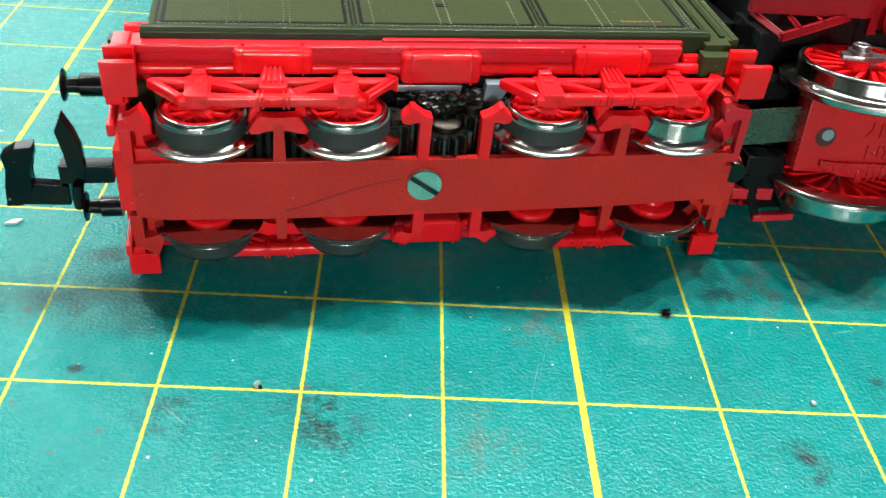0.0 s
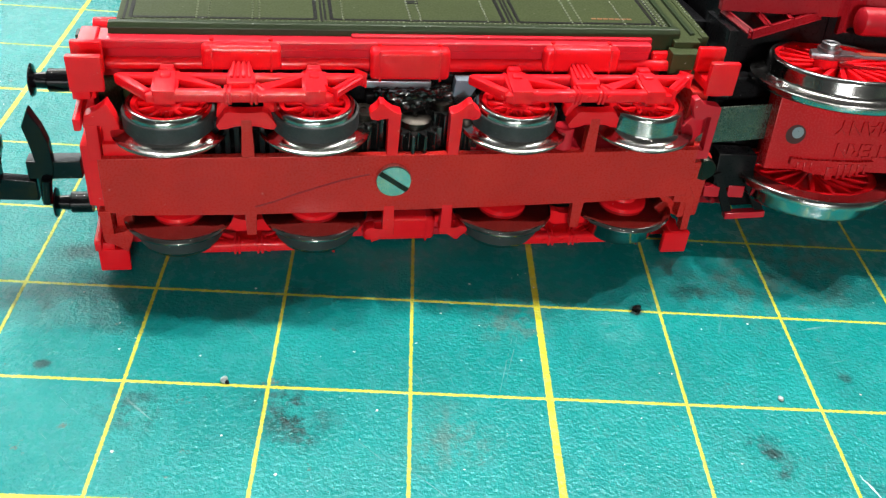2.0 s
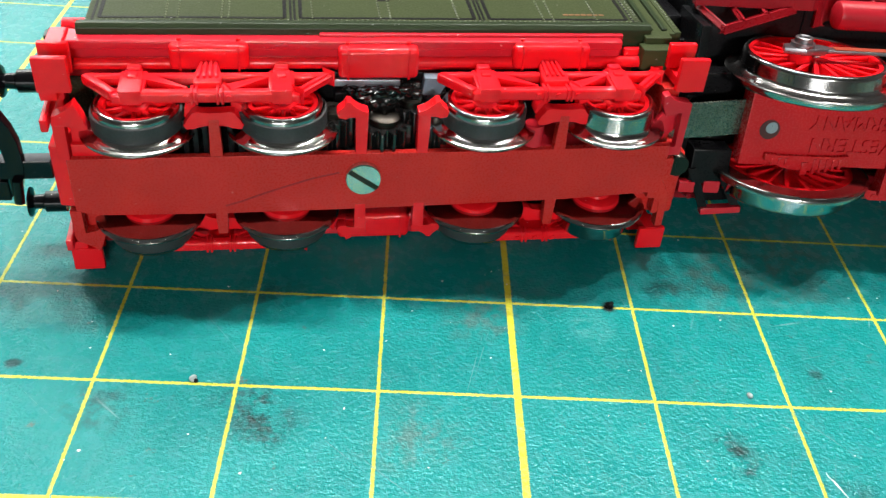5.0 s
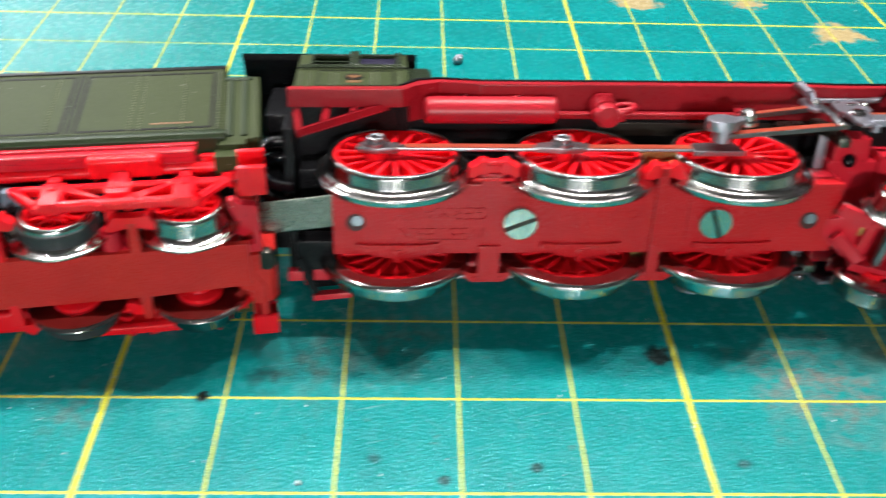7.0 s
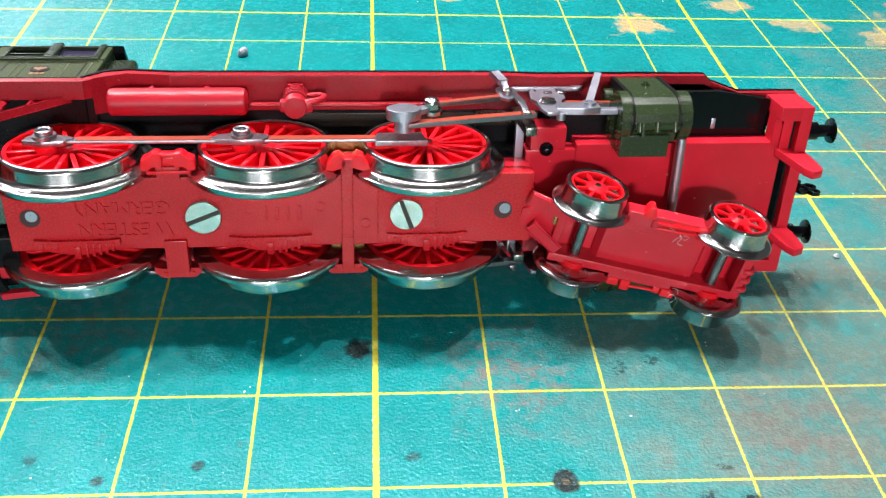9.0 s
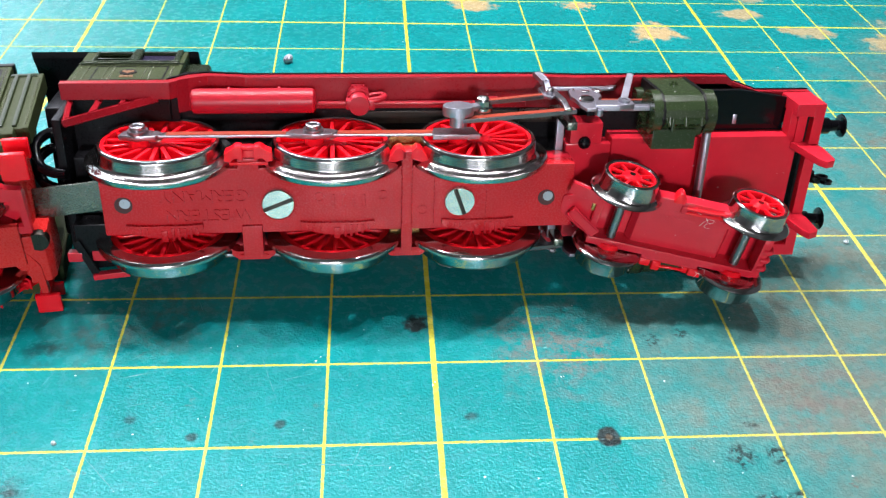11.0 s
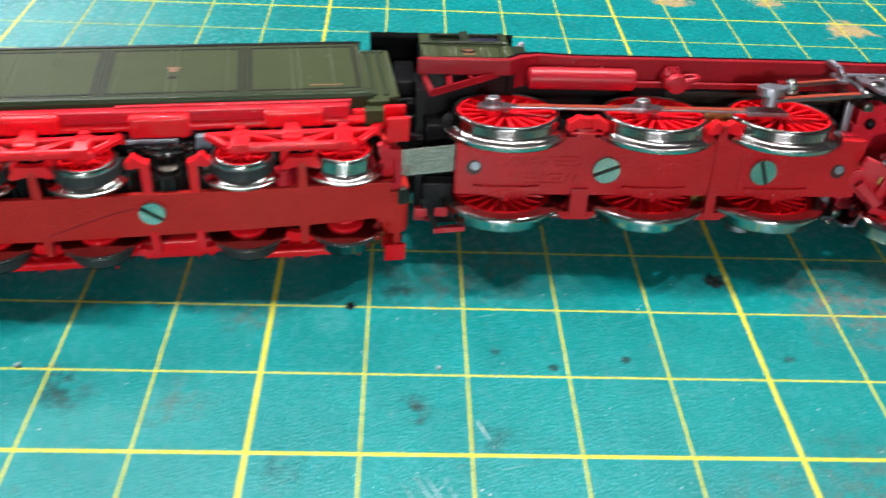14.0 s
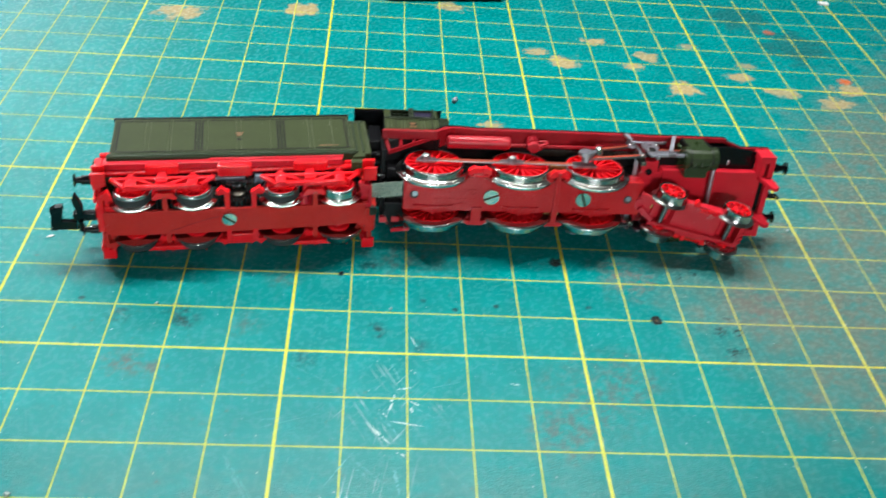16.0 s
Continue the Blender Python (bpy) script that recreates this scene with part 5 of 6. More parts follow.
        bar(bm, (4.0, 8.6, 6.0 * s), (25.0, 8.6, 5.9 * s), 0.5, 0.6, up=(0, 0, 1))
        cyl(bm, (4.0, 7.9, 6.3 * s), (22.0, 7.7, 6.3 * s), 0.17, seg=10)
        box(bm, 20.6, 22.2, 8.2, 9.3, *zz(5.6, 6.6, s), 0.15)
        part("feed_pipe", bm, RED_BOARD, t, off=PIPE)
        # air tank
        bm = bmesh.new()
        lathe(bm, [(0.001, -8.3), (0.85, -8.25), (1.15, -8.05), (1.22, -7.75), (1.22, 3.2), (1.15, 3.55), (0.85, 3.75), (0.001, 3.8)], 40, "x", (0, 7.75, 6.9 * s))
        for x in (-4.6, 0.2):
            cyl(bm, (x, 8.4, 7.4 * s), (x, 8.95, 7.8 * s), 0.28, seg=10)
        part("air_tank", bm, RED_TANK, t, "red cylindrical air tank", off=TANK)
        # pump
        bm = lathe(bmesh.new(), [(0.001, 0.0), (0.95, 0.05), (1.05, 0.25), (1.05, 1.1), (0.9, 1.2), (0.9, 3.6), (0.8, 4.0), (0.45, 4.35), (0.001, 4.45)], 32)
        turn = Matrix.Rotation(radians(-90), 3, "X")
        for v in bm.verts:
            v.co = turn @ v.co + Vector((8.0, 4.7, 6.3 * s))
        pump = part("air_pump", bm, RED_TANK, t, "small red air pump", off=PUMP)
        for k in range(5):
            ring = lathe(bmesh.new(), [(0.85, -0.1), (1.18, -0.1), (1.18, 0.1), (0.85, 0.1)], 32)
            for v in ring.verts:
                v.co = turn @ v.co + Vector((8.0, 6.15 + 0.42 * k, 6.3 * s))
            part("cooling_fin", ring, RED_TANK, pump, off=PUMP)
        part("foot", B(6.7, 7.3, 4.8, 5.7, *zz(5.9, 6.9, s), 0.12), RED_TANK, pump, off=PUMP)
        part("foot", B(8.7, 9.5, 4.9, 5.5, *zz(5.8, 6.8, s), 0.12), RED_TANK, pump, off=PUMP)
        part("pipe_loop", tube(bmesh.new(), ((8.8, 5.4, 6.6 * s), (9.9, 5.3, 6.8 * s), (10.5, 6.0, 6.8 * s), (10.3, 6.9, 6.7 * s), (9.4, 7.1, 6.6 * s), (8.7, 6.8, 6.5 * s)), 0.3, 12), RED_TANK, pump, off=PUMP)
        part("bolt", C((7.5, 7.6, 7.2 * s), (7.5, 7.6, 7.5 * s), 0.2, seg=10), RED_TANK, pump, off=PUMP)
        part("bolt", C((8.5, 7.6, 7.2 * s), (8.5, 7.6, 7.5 * s), 0.2, seg=10), RED_TANK, pump, off=PUMP)
    # black inner chassis and boiler
    bm = bmesh.new()
    box(bm, -19.5, 36.0, 4.2, 9.3, -3.2, 3.2, 0.2)
    box(bm, -9.6, 31.0, 8.2, 10.0, -6.9, 6.9, 0.2)
    box(bm, 31.0, 52.0, 5.6, 9.0, -7.4, 7.4, 0.2)
    part("chassis_block", bm, BLACK, t, "black chassis block")
    bm = bmesh.new()
    for s in (1, -1):
        box(bm, 10.9, 13.8, 2.2, 2.6, *zz(3.2, 5.9, s), 0.1)
    part("contact_strip", bm, BRASS, t, "brass contact strip")
    bm = bmesh.new()
    for s in (1, -1):
        box(bm, 8.0, 30.5, 8.0, 8.19, *zz(4.9, 6.2, s), 0.05)
    part("side_strip", bm, DARK_STEEL, t, "dull metal strip")
    bm = bmesh.new()
    lathe(bm, [(0.001, -9.0), (4.2, -9.0), (4.3, -8.6), (4.3, 45.6), (4.0, 46.3), (0.001, 46.4)], 56, "x", (0, 14.2, 0))
    for x in (0.0, 10.0, 20.0, 30.0, 38.0):
        lathe(bm, [(4.25, x - 0.2), (4.4, x - 0.2), (4.4, x + 0.2), (4.25, x + 0.2)], 56, "x", (0, 14.2, 0))
    cyl(bm, (41.5, 17.5, 0), (41.5, 21.6, 0), 1.3, 1.55, seg=28)
    cyl(bm, (22.0, 17.0, 0), (22.0, 19.4, 0), 1.8, 1.5, seg=28)
    cyl(bm, (8.0, 17.0, 0), (8.0, 19.4, 0), 1.6, 1.3, seg=28)
    part("boiler", bm, BLACK, t, "black boiler on the far side")
    part("firebox", B(-10.0, 0.5, 9.2, 17.8, -4.4, 4.4, 0.6), BLACK, t)
    # front frame
    bm = bmesh.new()
    box(bm, 33.2, 52.9, 3.2, 5.8, -7.2, 4.9, 0.15)
    box(bm, 28.6, 34.0, 3.5, 5.6, -5.0, 4.2, 0.15)
    box(bm, 42.5, 52.6, 3.4, 5.9, 3.0, 4.6, 0.15)
    part("front_frame", bm, RED_DEEP, t, "red front frame plate")
    bm = bmesh.new()
    cyl(bm, (42.55, 2.2, 6.7), (42.68, 2.2, -1.7), 0.46, seg=18)
    part("pivot_rod", bm, STEEL, t, "round steel rod")
    bm = bmesh.new()
    box(bm, 53.62, 54.75, 2.3, 6.2, -8.6, 8.6, 0.1)
    box(bm, 51.7, 53.8, 2.32, 6.2, 7.25, 8.58, 0.1)
    box(bm, 51.7, 53.8, 2.32, 6.2, -8.58, -7.25, 0.1)
    for s in (1, -1):
        prism(bm, [(51.65, 7.9 * s), (52.1, 7.3 * s), (52.45, 6.6 * s), (52.6, 4.3 * s), (51.65, 4.4 * s)], 3.2, 4.7, "xz", 0.08)
        box(bm, 52.4, 53.36, 3.0, 4.7, *zz(3.9, 7.2, s), 0.06)
    part("buffer_beam", bm, RED_DEEP, t, "red front buffer beam")
    part("beam_groove", B(53.38, 53.6, 3.1, 6.0, -7.2, 7.2, 0.03), LINE_BLACK, t, smooth=False)
    for s in (1, -1):
        buffer(t, 54.6, 4.65, 5.4 * s, 3.6, 1)
        bm = bmesh.new()
        prism(bm, [(52.0, 4.0), (54.4, 4.0), (54.72, 1.2), (54.65, -1.5), (54.4, -1.9), (53.4, -2.3), (52.95, -1.4), (52.65, 0.6)], *zz(3.55, 4.3, s), "xy", 0.1)
        part("guard_iron", bm, RED_DEEP, t, "red tapered guard iron")
        bm = bmesh.new()
        prism(bm, [(41.6, 3.9 * s), (48.0, 3.9 * s), (51.8, 4.3 * s), (51.8, 8.4 * s), (46.6, 9.2 * s), (41.6, 9.2 * s)], 5.0, 5.5, "xz", 0.06)
        part("inner_panel", bm, BLACK_GLOSS, t, "black inner panel")
        part("panel_mark", B(46.3, 46.7, 4.95, 5.05, *zz(5.6, 6.6, s), 0.02), STEEL, t)
    bm = bmesh.new()
    cyl(bm, (54.6, 3.9, 0.0), (56.0, 3.6, 0.0), 0.35, seg=14)
    for k, (dx, dy, dz) in enumerate(((0.0, 0.2, 0.5), (0.5, -0.2, 0.1), (0.9, 0.1, -0.4), (1.3, -0.4, 0.2), (1.7, -0.7, -0.2))):
        lathe(bm, [(0.38, dz - 0.14), (0.62, dz - 0.14), (0.62, dz + 0.14), (0.38, dz + 0.14)], 16, "z", (55.2 + dx, 3.6 + dy, 0))
    part("screw_coupling", bm, BLACK_GLOSS, t, "black dummy screw coupling")
    # leading bogie, swung down
    bx = Vector((12.7, -2.5, -2.0)).normalized()
    bz = (Vector((0.150, 0.02, 0.988)) - bx * bx.dot(Vector((0.150, 0.02, 0.988)))).normalized()
    by = bz.cross(bx)
    rot = Matrix((bx, by, bz)).transposed().to_4x4()
    bog = empty("leading_bogie", Matrix.Rotation(radians(8.5), 4, "X") @ Matrix.Translation(Vector((39.5, -2.7, -2.8)) * K) @ rot, t)
    bog["label"] = "red four-wheel leading bogie hanging loose"
    bm = bmesh.new()
    box(bm, -8.9, 8.5, -0.9, 1.4, 2.05, 2.85, 0.12)
    box(bm, -3.3, 3.7, -0.9, 0.7, 2.7, 4.0, 0.14)
    box(bm, -8.9, 8.5, -0.9, 1.4, -2.9, -2.05, 0.12)
    box(bm, -3.0, 2.9, -0.9, 0.7, -3.35, -2.7, 0.12)
    box(bm, 8.2, 9.1, -0.9, 1.4, -2.8, 2.8, 0.16)
    box(bm, -8.95, -8.2, -0.5, 1.4, -2.8, 2.8, 0.14)
    prism(bm, [(-9.6, -2.2), (-8.2, -2.4), (-8.2, 2.4), (-9.6, 2.2), (-12.2, 1.2), (-12.2, -0.6)], 0.2, 1.3, "xz", 0.15)
    frame_part = part("bogie_frame", bm, RED_DEEP, bog, "red bogie frame")
    part("floor_plate", B(-8.3, 8.3, 1.2, 1.6, -2.35, 2.4, 0.05), RED_DEEP, frame_part)
    bm = bmesh.new()
    prism(bm, [(-4.9, 0.9), (-4.4, 0.1), (4.5, 0.1), (5.0, 0.9), (5.0, 1.3), (-4.9, 1.3)], -2.3, 2.35, "xy", 0.08)
    part("centre_plate", bm, RED_DEEP, frame_part)
    part("knob", prism(bmesh.new(), [(-1.95, 3.7), (-1.85, 4.6), (-1.6, 5.0), (-1.2, 5.0), (-0.9, 4.5), (-0.8, 3.8)], -1.15, 0.0, "xz", 0.16), RED, frame_part)
    for z in (3.45, 2.95):
        part("rail", tube(bmesh.new(), ((-0.5, -1.0, z), (1.5, -1.05, z + 0.08), (3.5, -1.0, z + 0.2)), 0.17, 10), RED, frame_part)
    part("spring_end", B(3.1, 4.1, -1.15, 0.2, 2.7, 3.9, 0.18, seg=3), RED_DEEP, frame_part)
    part("spring_end", B(-1.0, -0.3, -1.1, 0.2, 2.75, 3.6, 0.15, seg=3), RED_DEEP, frame_part)
    for x0, x1, z0 in ((-3.0, -1.9, -4.0), (-1.7, -0.8, -4.3), (1.3, 2.0, -3.9), (2.1, 3.4, -4.1)):
        part("hanger_block", B(x0, x1, -1.05, 0.1, z0, -3.2, 0.14), RED, frame_part)
    part("rail", tube(bmesh.new(), ((-1.0, -0.95, -3.75), (0.4, -1.0, -3.6), (1.6, -0.95, -3.6)), 0.16, 10), RED, frame_part)
    for z in (-1.6, -0.6, 0.4):
        part("bogie_rib", tube(bmesh.new(), ((8.6, -0.8, z), (9.2, -0.85, z + 0.1), (9.35, 0.2, z + 0.1)), 0.3, 12), RED_DEEP, frame_part)
    part("tongue_arm", bar(bmesh.new(), (-11.7, -0.3, 2.7), (-8.5, -0.45, 2.1), 0.9, 0.7, bev=0.15), RED_DEEP, frame_part)
    part("tongue_arm", bar(bmesh.new(), (-11.0, -0.3, 0.0), (-8.3, -0.45, -1.7), 0.9, 0.7, bev=0.15), RED_DEEP, frame_part)
    part("clip", B(-9.2, -8.8, -0.1, 0.5, 0.4, 1.3, 0.06), BRASS, frame_part, "dull brass clip")
    for x in (-6.45, 6.45):
        bm = C((x, 0, -5.0), (x, 0, 5.0), 0.48, seg=20)
        part("axle", bm, ROD_END, bog, "steel axle")
        for s in (1, -1):
            r, fl = 2.85, 3.6
            prof = [(r - 0.5, 3.0), (fl - 0.45, 2.95), (fl - 0.05, 3.2), (fl, 3.3), (fl - 0.08, 3.42), (r + 0.4, 3.54), (r + 0.1, 3.64), (r, 3.85), (r - 0.05, 5.2), (r - 0.16, 5.32), (r - 0.4, 5.32), (r - 0.5, 5.2)]
            c = (x, 0, 0)
            part("tyre", lathe(bmesh.new(), [(a, b * s) for a, b in prof], 56, "z", c), NICKEL, bog, "bright nickel tyre")
            part("wheel_rim", lathe(bmesh.new(), [(r - 0.75, 4.6 * s), (r - 0.48, 4.6 * s), (r - 0.48, 5.2 * s), (r - 0.68, 5.18 * s)], 44, "z", c), RED, bog, "red wheel rim")
            part("hub", lathe(bmesh.new(), [(0.001, 2.5 * s), (1.25, 2.5 * s), (1.3, 3.1 * s), (1.0, 3.6 * s), (1.0, 5.05 * s), (0.8, 5.2 * s), (0.001, 5.25 * s)], 24, "z", c), RED, bog, "red hub")
            spokes_round(bog, 8, 0.5, 2.2, 4.95 * s, 0.28, 0.4, RED, x)
            part("wheel_disc", lathe(bmesh.new(), [(0.7, 3.05 * s), (r - 0.45, 3.05 * s), (r - 0.45, 3.5 * s), (0.7, 3.5 * s)], 40, "z", c), DISC, bog)
            part("axle_end", C((x, 0, 5.1 * s), (x, 0, 5.32 * s), 0.3, seg=14), NICKEL, bog)
    # cab
    cab = empty("cab", at(0, 0, 0), t)
    cab["label"] = "olive green driver's cab"
    for s in (1, -1):
        z0, z1 = (9.2, 9.7) if s > 0 else (8.1, 8.6)
        bm = bmesh.new()
        box(bm, -19.9, -9.6, 7.3, 13.3, *zz(z0, z1, s), 0.1)
        box(bm, -19.9, -18.6, 13.1, 17.0, *zz(z0, z1, s), 0.1)
        box(bm, -15.0, -14.2, 13.1, 17.0, *zz(z0, z1, s), 0.1)
        box(bm, -10.6, -9.6, 13.1, 17.0, *zz(z0, z1, s), 0.1)
        box(bm, -19.9, -9.6, 16.7, 17.3, *zz(z0, z1, s), 0.1)
        side = part("cab_side", bm, GREEN, cab, "olive green cab side with two windows")
        bm = bmesh.new()
        for x0, x1 in ((-18.7, -14.9), (-14.3, -10.5)):
            box(bm, x0, x1, 13.15, 13.45, *zz(z1 - 0.1, z1 + 0.2, s), 0.06)
            box(bm, x0, x1, 16.5, 16.8, *zz(z1 - 0.1, z1 + 0.2, s), 0.06)
            box(bm, x0 - 0.1, x0 + 0.2, 13.15, 16.8, *zz(z1 - 0.1, z1 + 0.2, s), 0.06)
            box(bm, x1 - 0.2, x1 + 0.1, 13.15, 16.8, *zz(z1 - 0.1, z1 + 0.2, s), 0.06)
        box(bm, -19.9, -9.6, 12.8, 13.0, *zz(z1 - 0.1, z1 + 0.12, s), 0.05)
        box(bm, -15.1, -14.1, 12.9, 17.4, *zz(z1 - 0.1, z1 + 0.34, s), 0.16, seg=3)
        box(bm, -10.7, -10.1, 12.9, 17.2, *zz(z1 - 0.1, z1 + 0.25, s), 0.1)
        part("window_frame", bm, GREEN_EDGE, side)
        part("sliding_frame", B(-18.5, -15.2, 14.7, 15.0, *zz(z1 - 0.15, z1 + 0.05, s), 0.05), GREEN_EDGE, side)
        for y in (12.55, 13.05):
            part("hand_rail", tube(bmesh.new(), ((-19.6, y, (z1 + 0.22) * s), (-15.0, y, (z1 + 0.25) * s), (-10.0, y, (z1 + 0.22) * s)), 0.11, 10), GREEN_RIM, side, "green handrail")
        for y0, y1 in ((7.9, 8.05), (12.0, 12.15)):
            part("lining", B(-17.9, -10.9, y0, y1, *zz(z1 - 0.05, z1 + 0.03, s), 0), LINE_BLACK, side, smooth=False)
        for x in (-17.9, -11.05):
            part("lining", B(x, x + 0.15, 8.06, 11.99, *zz(z1 - 0.05, z1 + 0.03, s), 0), LINE_BLACK, side, smooth=False)
        part("window_pane", B(-14.3, -10.5, 13.3, 16.8, *zz(z1 - 0.35, z1 - 0.2, s), 0.02), WINDOW, side, "dark blue window pane", smooth=False)
        bm = bmesh.new()
        for xv in (-19.4, -18.6, -16.7, -16.1, -13.0, -12.4, -10.4):
            for k in range(8):
                bmesh.ops.create_icosphere(bm, subdivisions=1, radius=0.12, matrix=Matrix.Translation((xv, 8.0 + 0.52 * k, (z1 + 0.02) * s)))
        for k in range(24):
            bmesh.ops.create_icosphere(bm, subdivisions=1, radius=0.09, matrix=Matrix.Translation((-19.6 + 0.42 * k, 12.5, (z1 + 0.02) * s)))
        part("rivet", bm, GREEN_GLINT, side)["kind"] = "stuff"
        bm = bmesh.new()
        cyl(bm, (-14.6, 10.3, (z1 - 0.02) * s), (-14.6, 10.3, (z1 + 0.05) * s), 0.85, seg=24)
        cr = part("crest", bm, LINE_BLACK, side, "round black and gold crest", smooth=False)
        bm = bmesh.new()
        prism(bm, [(-14.6, 9.7), (-14.4, 10.0), (-14.0, 10.3), (-14.15, 10.75), (-14.45, 10.5), (-14.6, 10.8), (-14.75, 10.5), (-15.05, 10.75), (-15.2, 10.3), (-14.8, 10.0)], *zz(z1, z1 + 0.09, s), "xy")
        for k in range(3):
            box(bm, -15.2 + 0.45 * k, -14.85 + 0.45 * k, 8.7, 9.3, *zz(z1 - 0.02, z1 + 0.05, s), 0)
        part("crest_bar", bm, GOLD, cr, smooth=False)
        # cab steps
        bm = bmesh.new()
        bar(bm, (-19.8, 7.6, 7.9 * s), (-19.1, 2.3, 7.5 * s), 0.4, 0.3)
        bar(bm, (-16.9, 7.4, 8.0 * s), (-17.1, 3.6, 7.7 * s), 0.4, 0.3)
        bar(bm, (-14.4, 7.4, 8.0 * s), (-14.6, 5.2, 7.9 * s), 0.4, 0.3)
        bar(bm, (-19.2, 2.3, 7.4 * s), (-11.6, 7.1, 8.1 * s), 0.55, 0.4)
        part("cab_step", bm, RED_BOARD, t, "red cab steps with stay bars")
    bm = bmesh.new()
    prism(bm, [(16.8, -8.7), (18.2, -7.4), (19.9, -5.0), (20.6, 0.0), (19.9, 5.0), (18.6, 7.8), (17.1, 9.8), (17.1, 9.1), (18.2, 7.3), (19.4, 4.8), (20.1, 0.0), (19.4, -4.8), (17.8, -7.0), (16.8, -8.1)], -25.6, -8.6, "yz", 0.05)
    part("cab_roof", bm, BLACK, cab, "black curved cab roof")
    bm = bmesh.new()
    box(bm, -10.4, -9.6, 8.2, 17.6, -8.0, 9.2, 0.1)
    part("cab_front", bm, GREEN_EDGE, cab)
    bm = bmesh.new()
    box(bm, -9.8, -7.2, 10.6, 16.2, 4.2, 8.8, 0.5, seg=3)
    box(bm, -9.8, -7.2, 11.6, 17.0, -7.4, -3.2, 0.5, seg=3)
    part("cab_shoulder", bm, GREEN_EDGE, cab)
    part("cab_floor", B(-20.2, -9.6, 7.6, 8.4, -7.8, 9.2, 0.1), BLACK, cab)
    part("cab_back", B(-20.6, -19.8, 3.2, 9.4, -6.8, 7.4, 0.1), BLACK, t, "black cab rear sheet")
    part("cab_rear_sheet", B(-20.0, -19.6, 8.4, 16.2, 3.4, 9.0, 0.08), BLACK, cab)
    # added black block that stops lamp light passing between cab and tender
    part("gap_block", B(-22.8, -20.4, 8.8, 16.6, -7.4, 6.6, 0.3), BLACK, t, "black block added to close the gap behind the cab")
    # hoses, drawbar and brake gear under the cab
    for k, (z0, z1) in enumerate(((4.6, 2.2), (3.0, 0.6), (-3.8, -1.5))):
        bm = bmesh.new()
        pts = [Vector((-20.4, 7.4, z0)), Vector((-22.2, 7.2, z0)), Vector((-23.2, 5.8, (z0 + z1) / 2 + 0.5)), Vector((-22.6, 4.0, z1 + 0.4)), Vector((-21.2, 3.0, z1)), Vector((-19.8, 2.6, z1))]
        tube(bm, pts, 0.5, 16)
        part("hose", bm, BLACK_GLOSS, t, "black rubber hose")
    bm = bmesh.new()
    bar(bm, (-23.6, 1.4, -0.4), (-15.5, 1.4, 0.6), 3.1, 0.25)
    part("drawbar", bm, DRAWBAR, t, "flat metal drawbar")
    bm = bmesh.new()
    box(bm, -19.8, -16.4, 1.4, 3.6, -5.8, -2.6, 0.2)
    bar(bm, (-19.6, 1.3, -4.4), (-18.1, 1.1, -7.9), 0.55, 0.4)
    bar(bm, (-16.8, 1.3, -5.0), (-15.3, 1.1, -7.6), 0.55, 0.4)
    prism(bm, [(-19.4, -4.2), (-18.3, -7.8), (-15.2, -7.5), (-15.9, -5.4), (-16.4, -4.2)], 2.0, 2.5, "xz", 0.08)
    hanger = part("rear_step", bm, BLACK, t, "black rear step hanger with a red tread")
    bm = bmesh.new()
    bar(bm, (-18.4, 1.0, -8.1), (-14.9, 1.0, -7.75), 0.6, 0.9)
    part("tread", bm, RED_DEEP, hanger, "red step tread")
    part("bracket", B(-20.6, -19.2, 1.0, 2.0, -6.5, -5.5, 0.1), RED_DEEP, hanger, "red bracket")
    part("bracket", B(-18.35, -16.9, 1.3, 2.0, -6.6, -5.5, 0.1), RED_DEEP, hanger, "red bracket")


build_loco(loco)

# a little lint caught on the leading bogie
lint = empty("lint", at(0, 0, 0))
tagged(lint, "white lint fibres caught on the red bogie", "lint")
for line in (((75.8, 28.3, 11.4), (76.6, 28.2, 11.0), (77.2, 28.2, 10.2), (77.8, 28.2, 10.4)),
             ((76.2, 28.1, 10.0), (76.8, 28.2, 10.5), (77.4, 28.2, 10.6), (78.3, 28.2, 10.0)),
             ((76.6, 28.3, 11.1), (77.0, 28.2, 10.4), (76.7, 28.1, 9.9), (77.3, 28.1, 9.6)),
             ((76.5, 27.2, 4.2), (77.0, 27.3, 4.7), (77.5, 27.3, 4.2), (77.0, 27.2, 3.7)),
             ((76.6, 27.3, 4.9), (77.3, 27.3, 4.5), (77.6, 27.4, 5.0), (77.0, 27.4, 5.3))):
    part("fibre", tube(bmesh.new(), line, 0.013, 6), WHITE, lint)

PALE = plastic("pale_crumb", (0.42, 0.50, 0.50), 0.5)


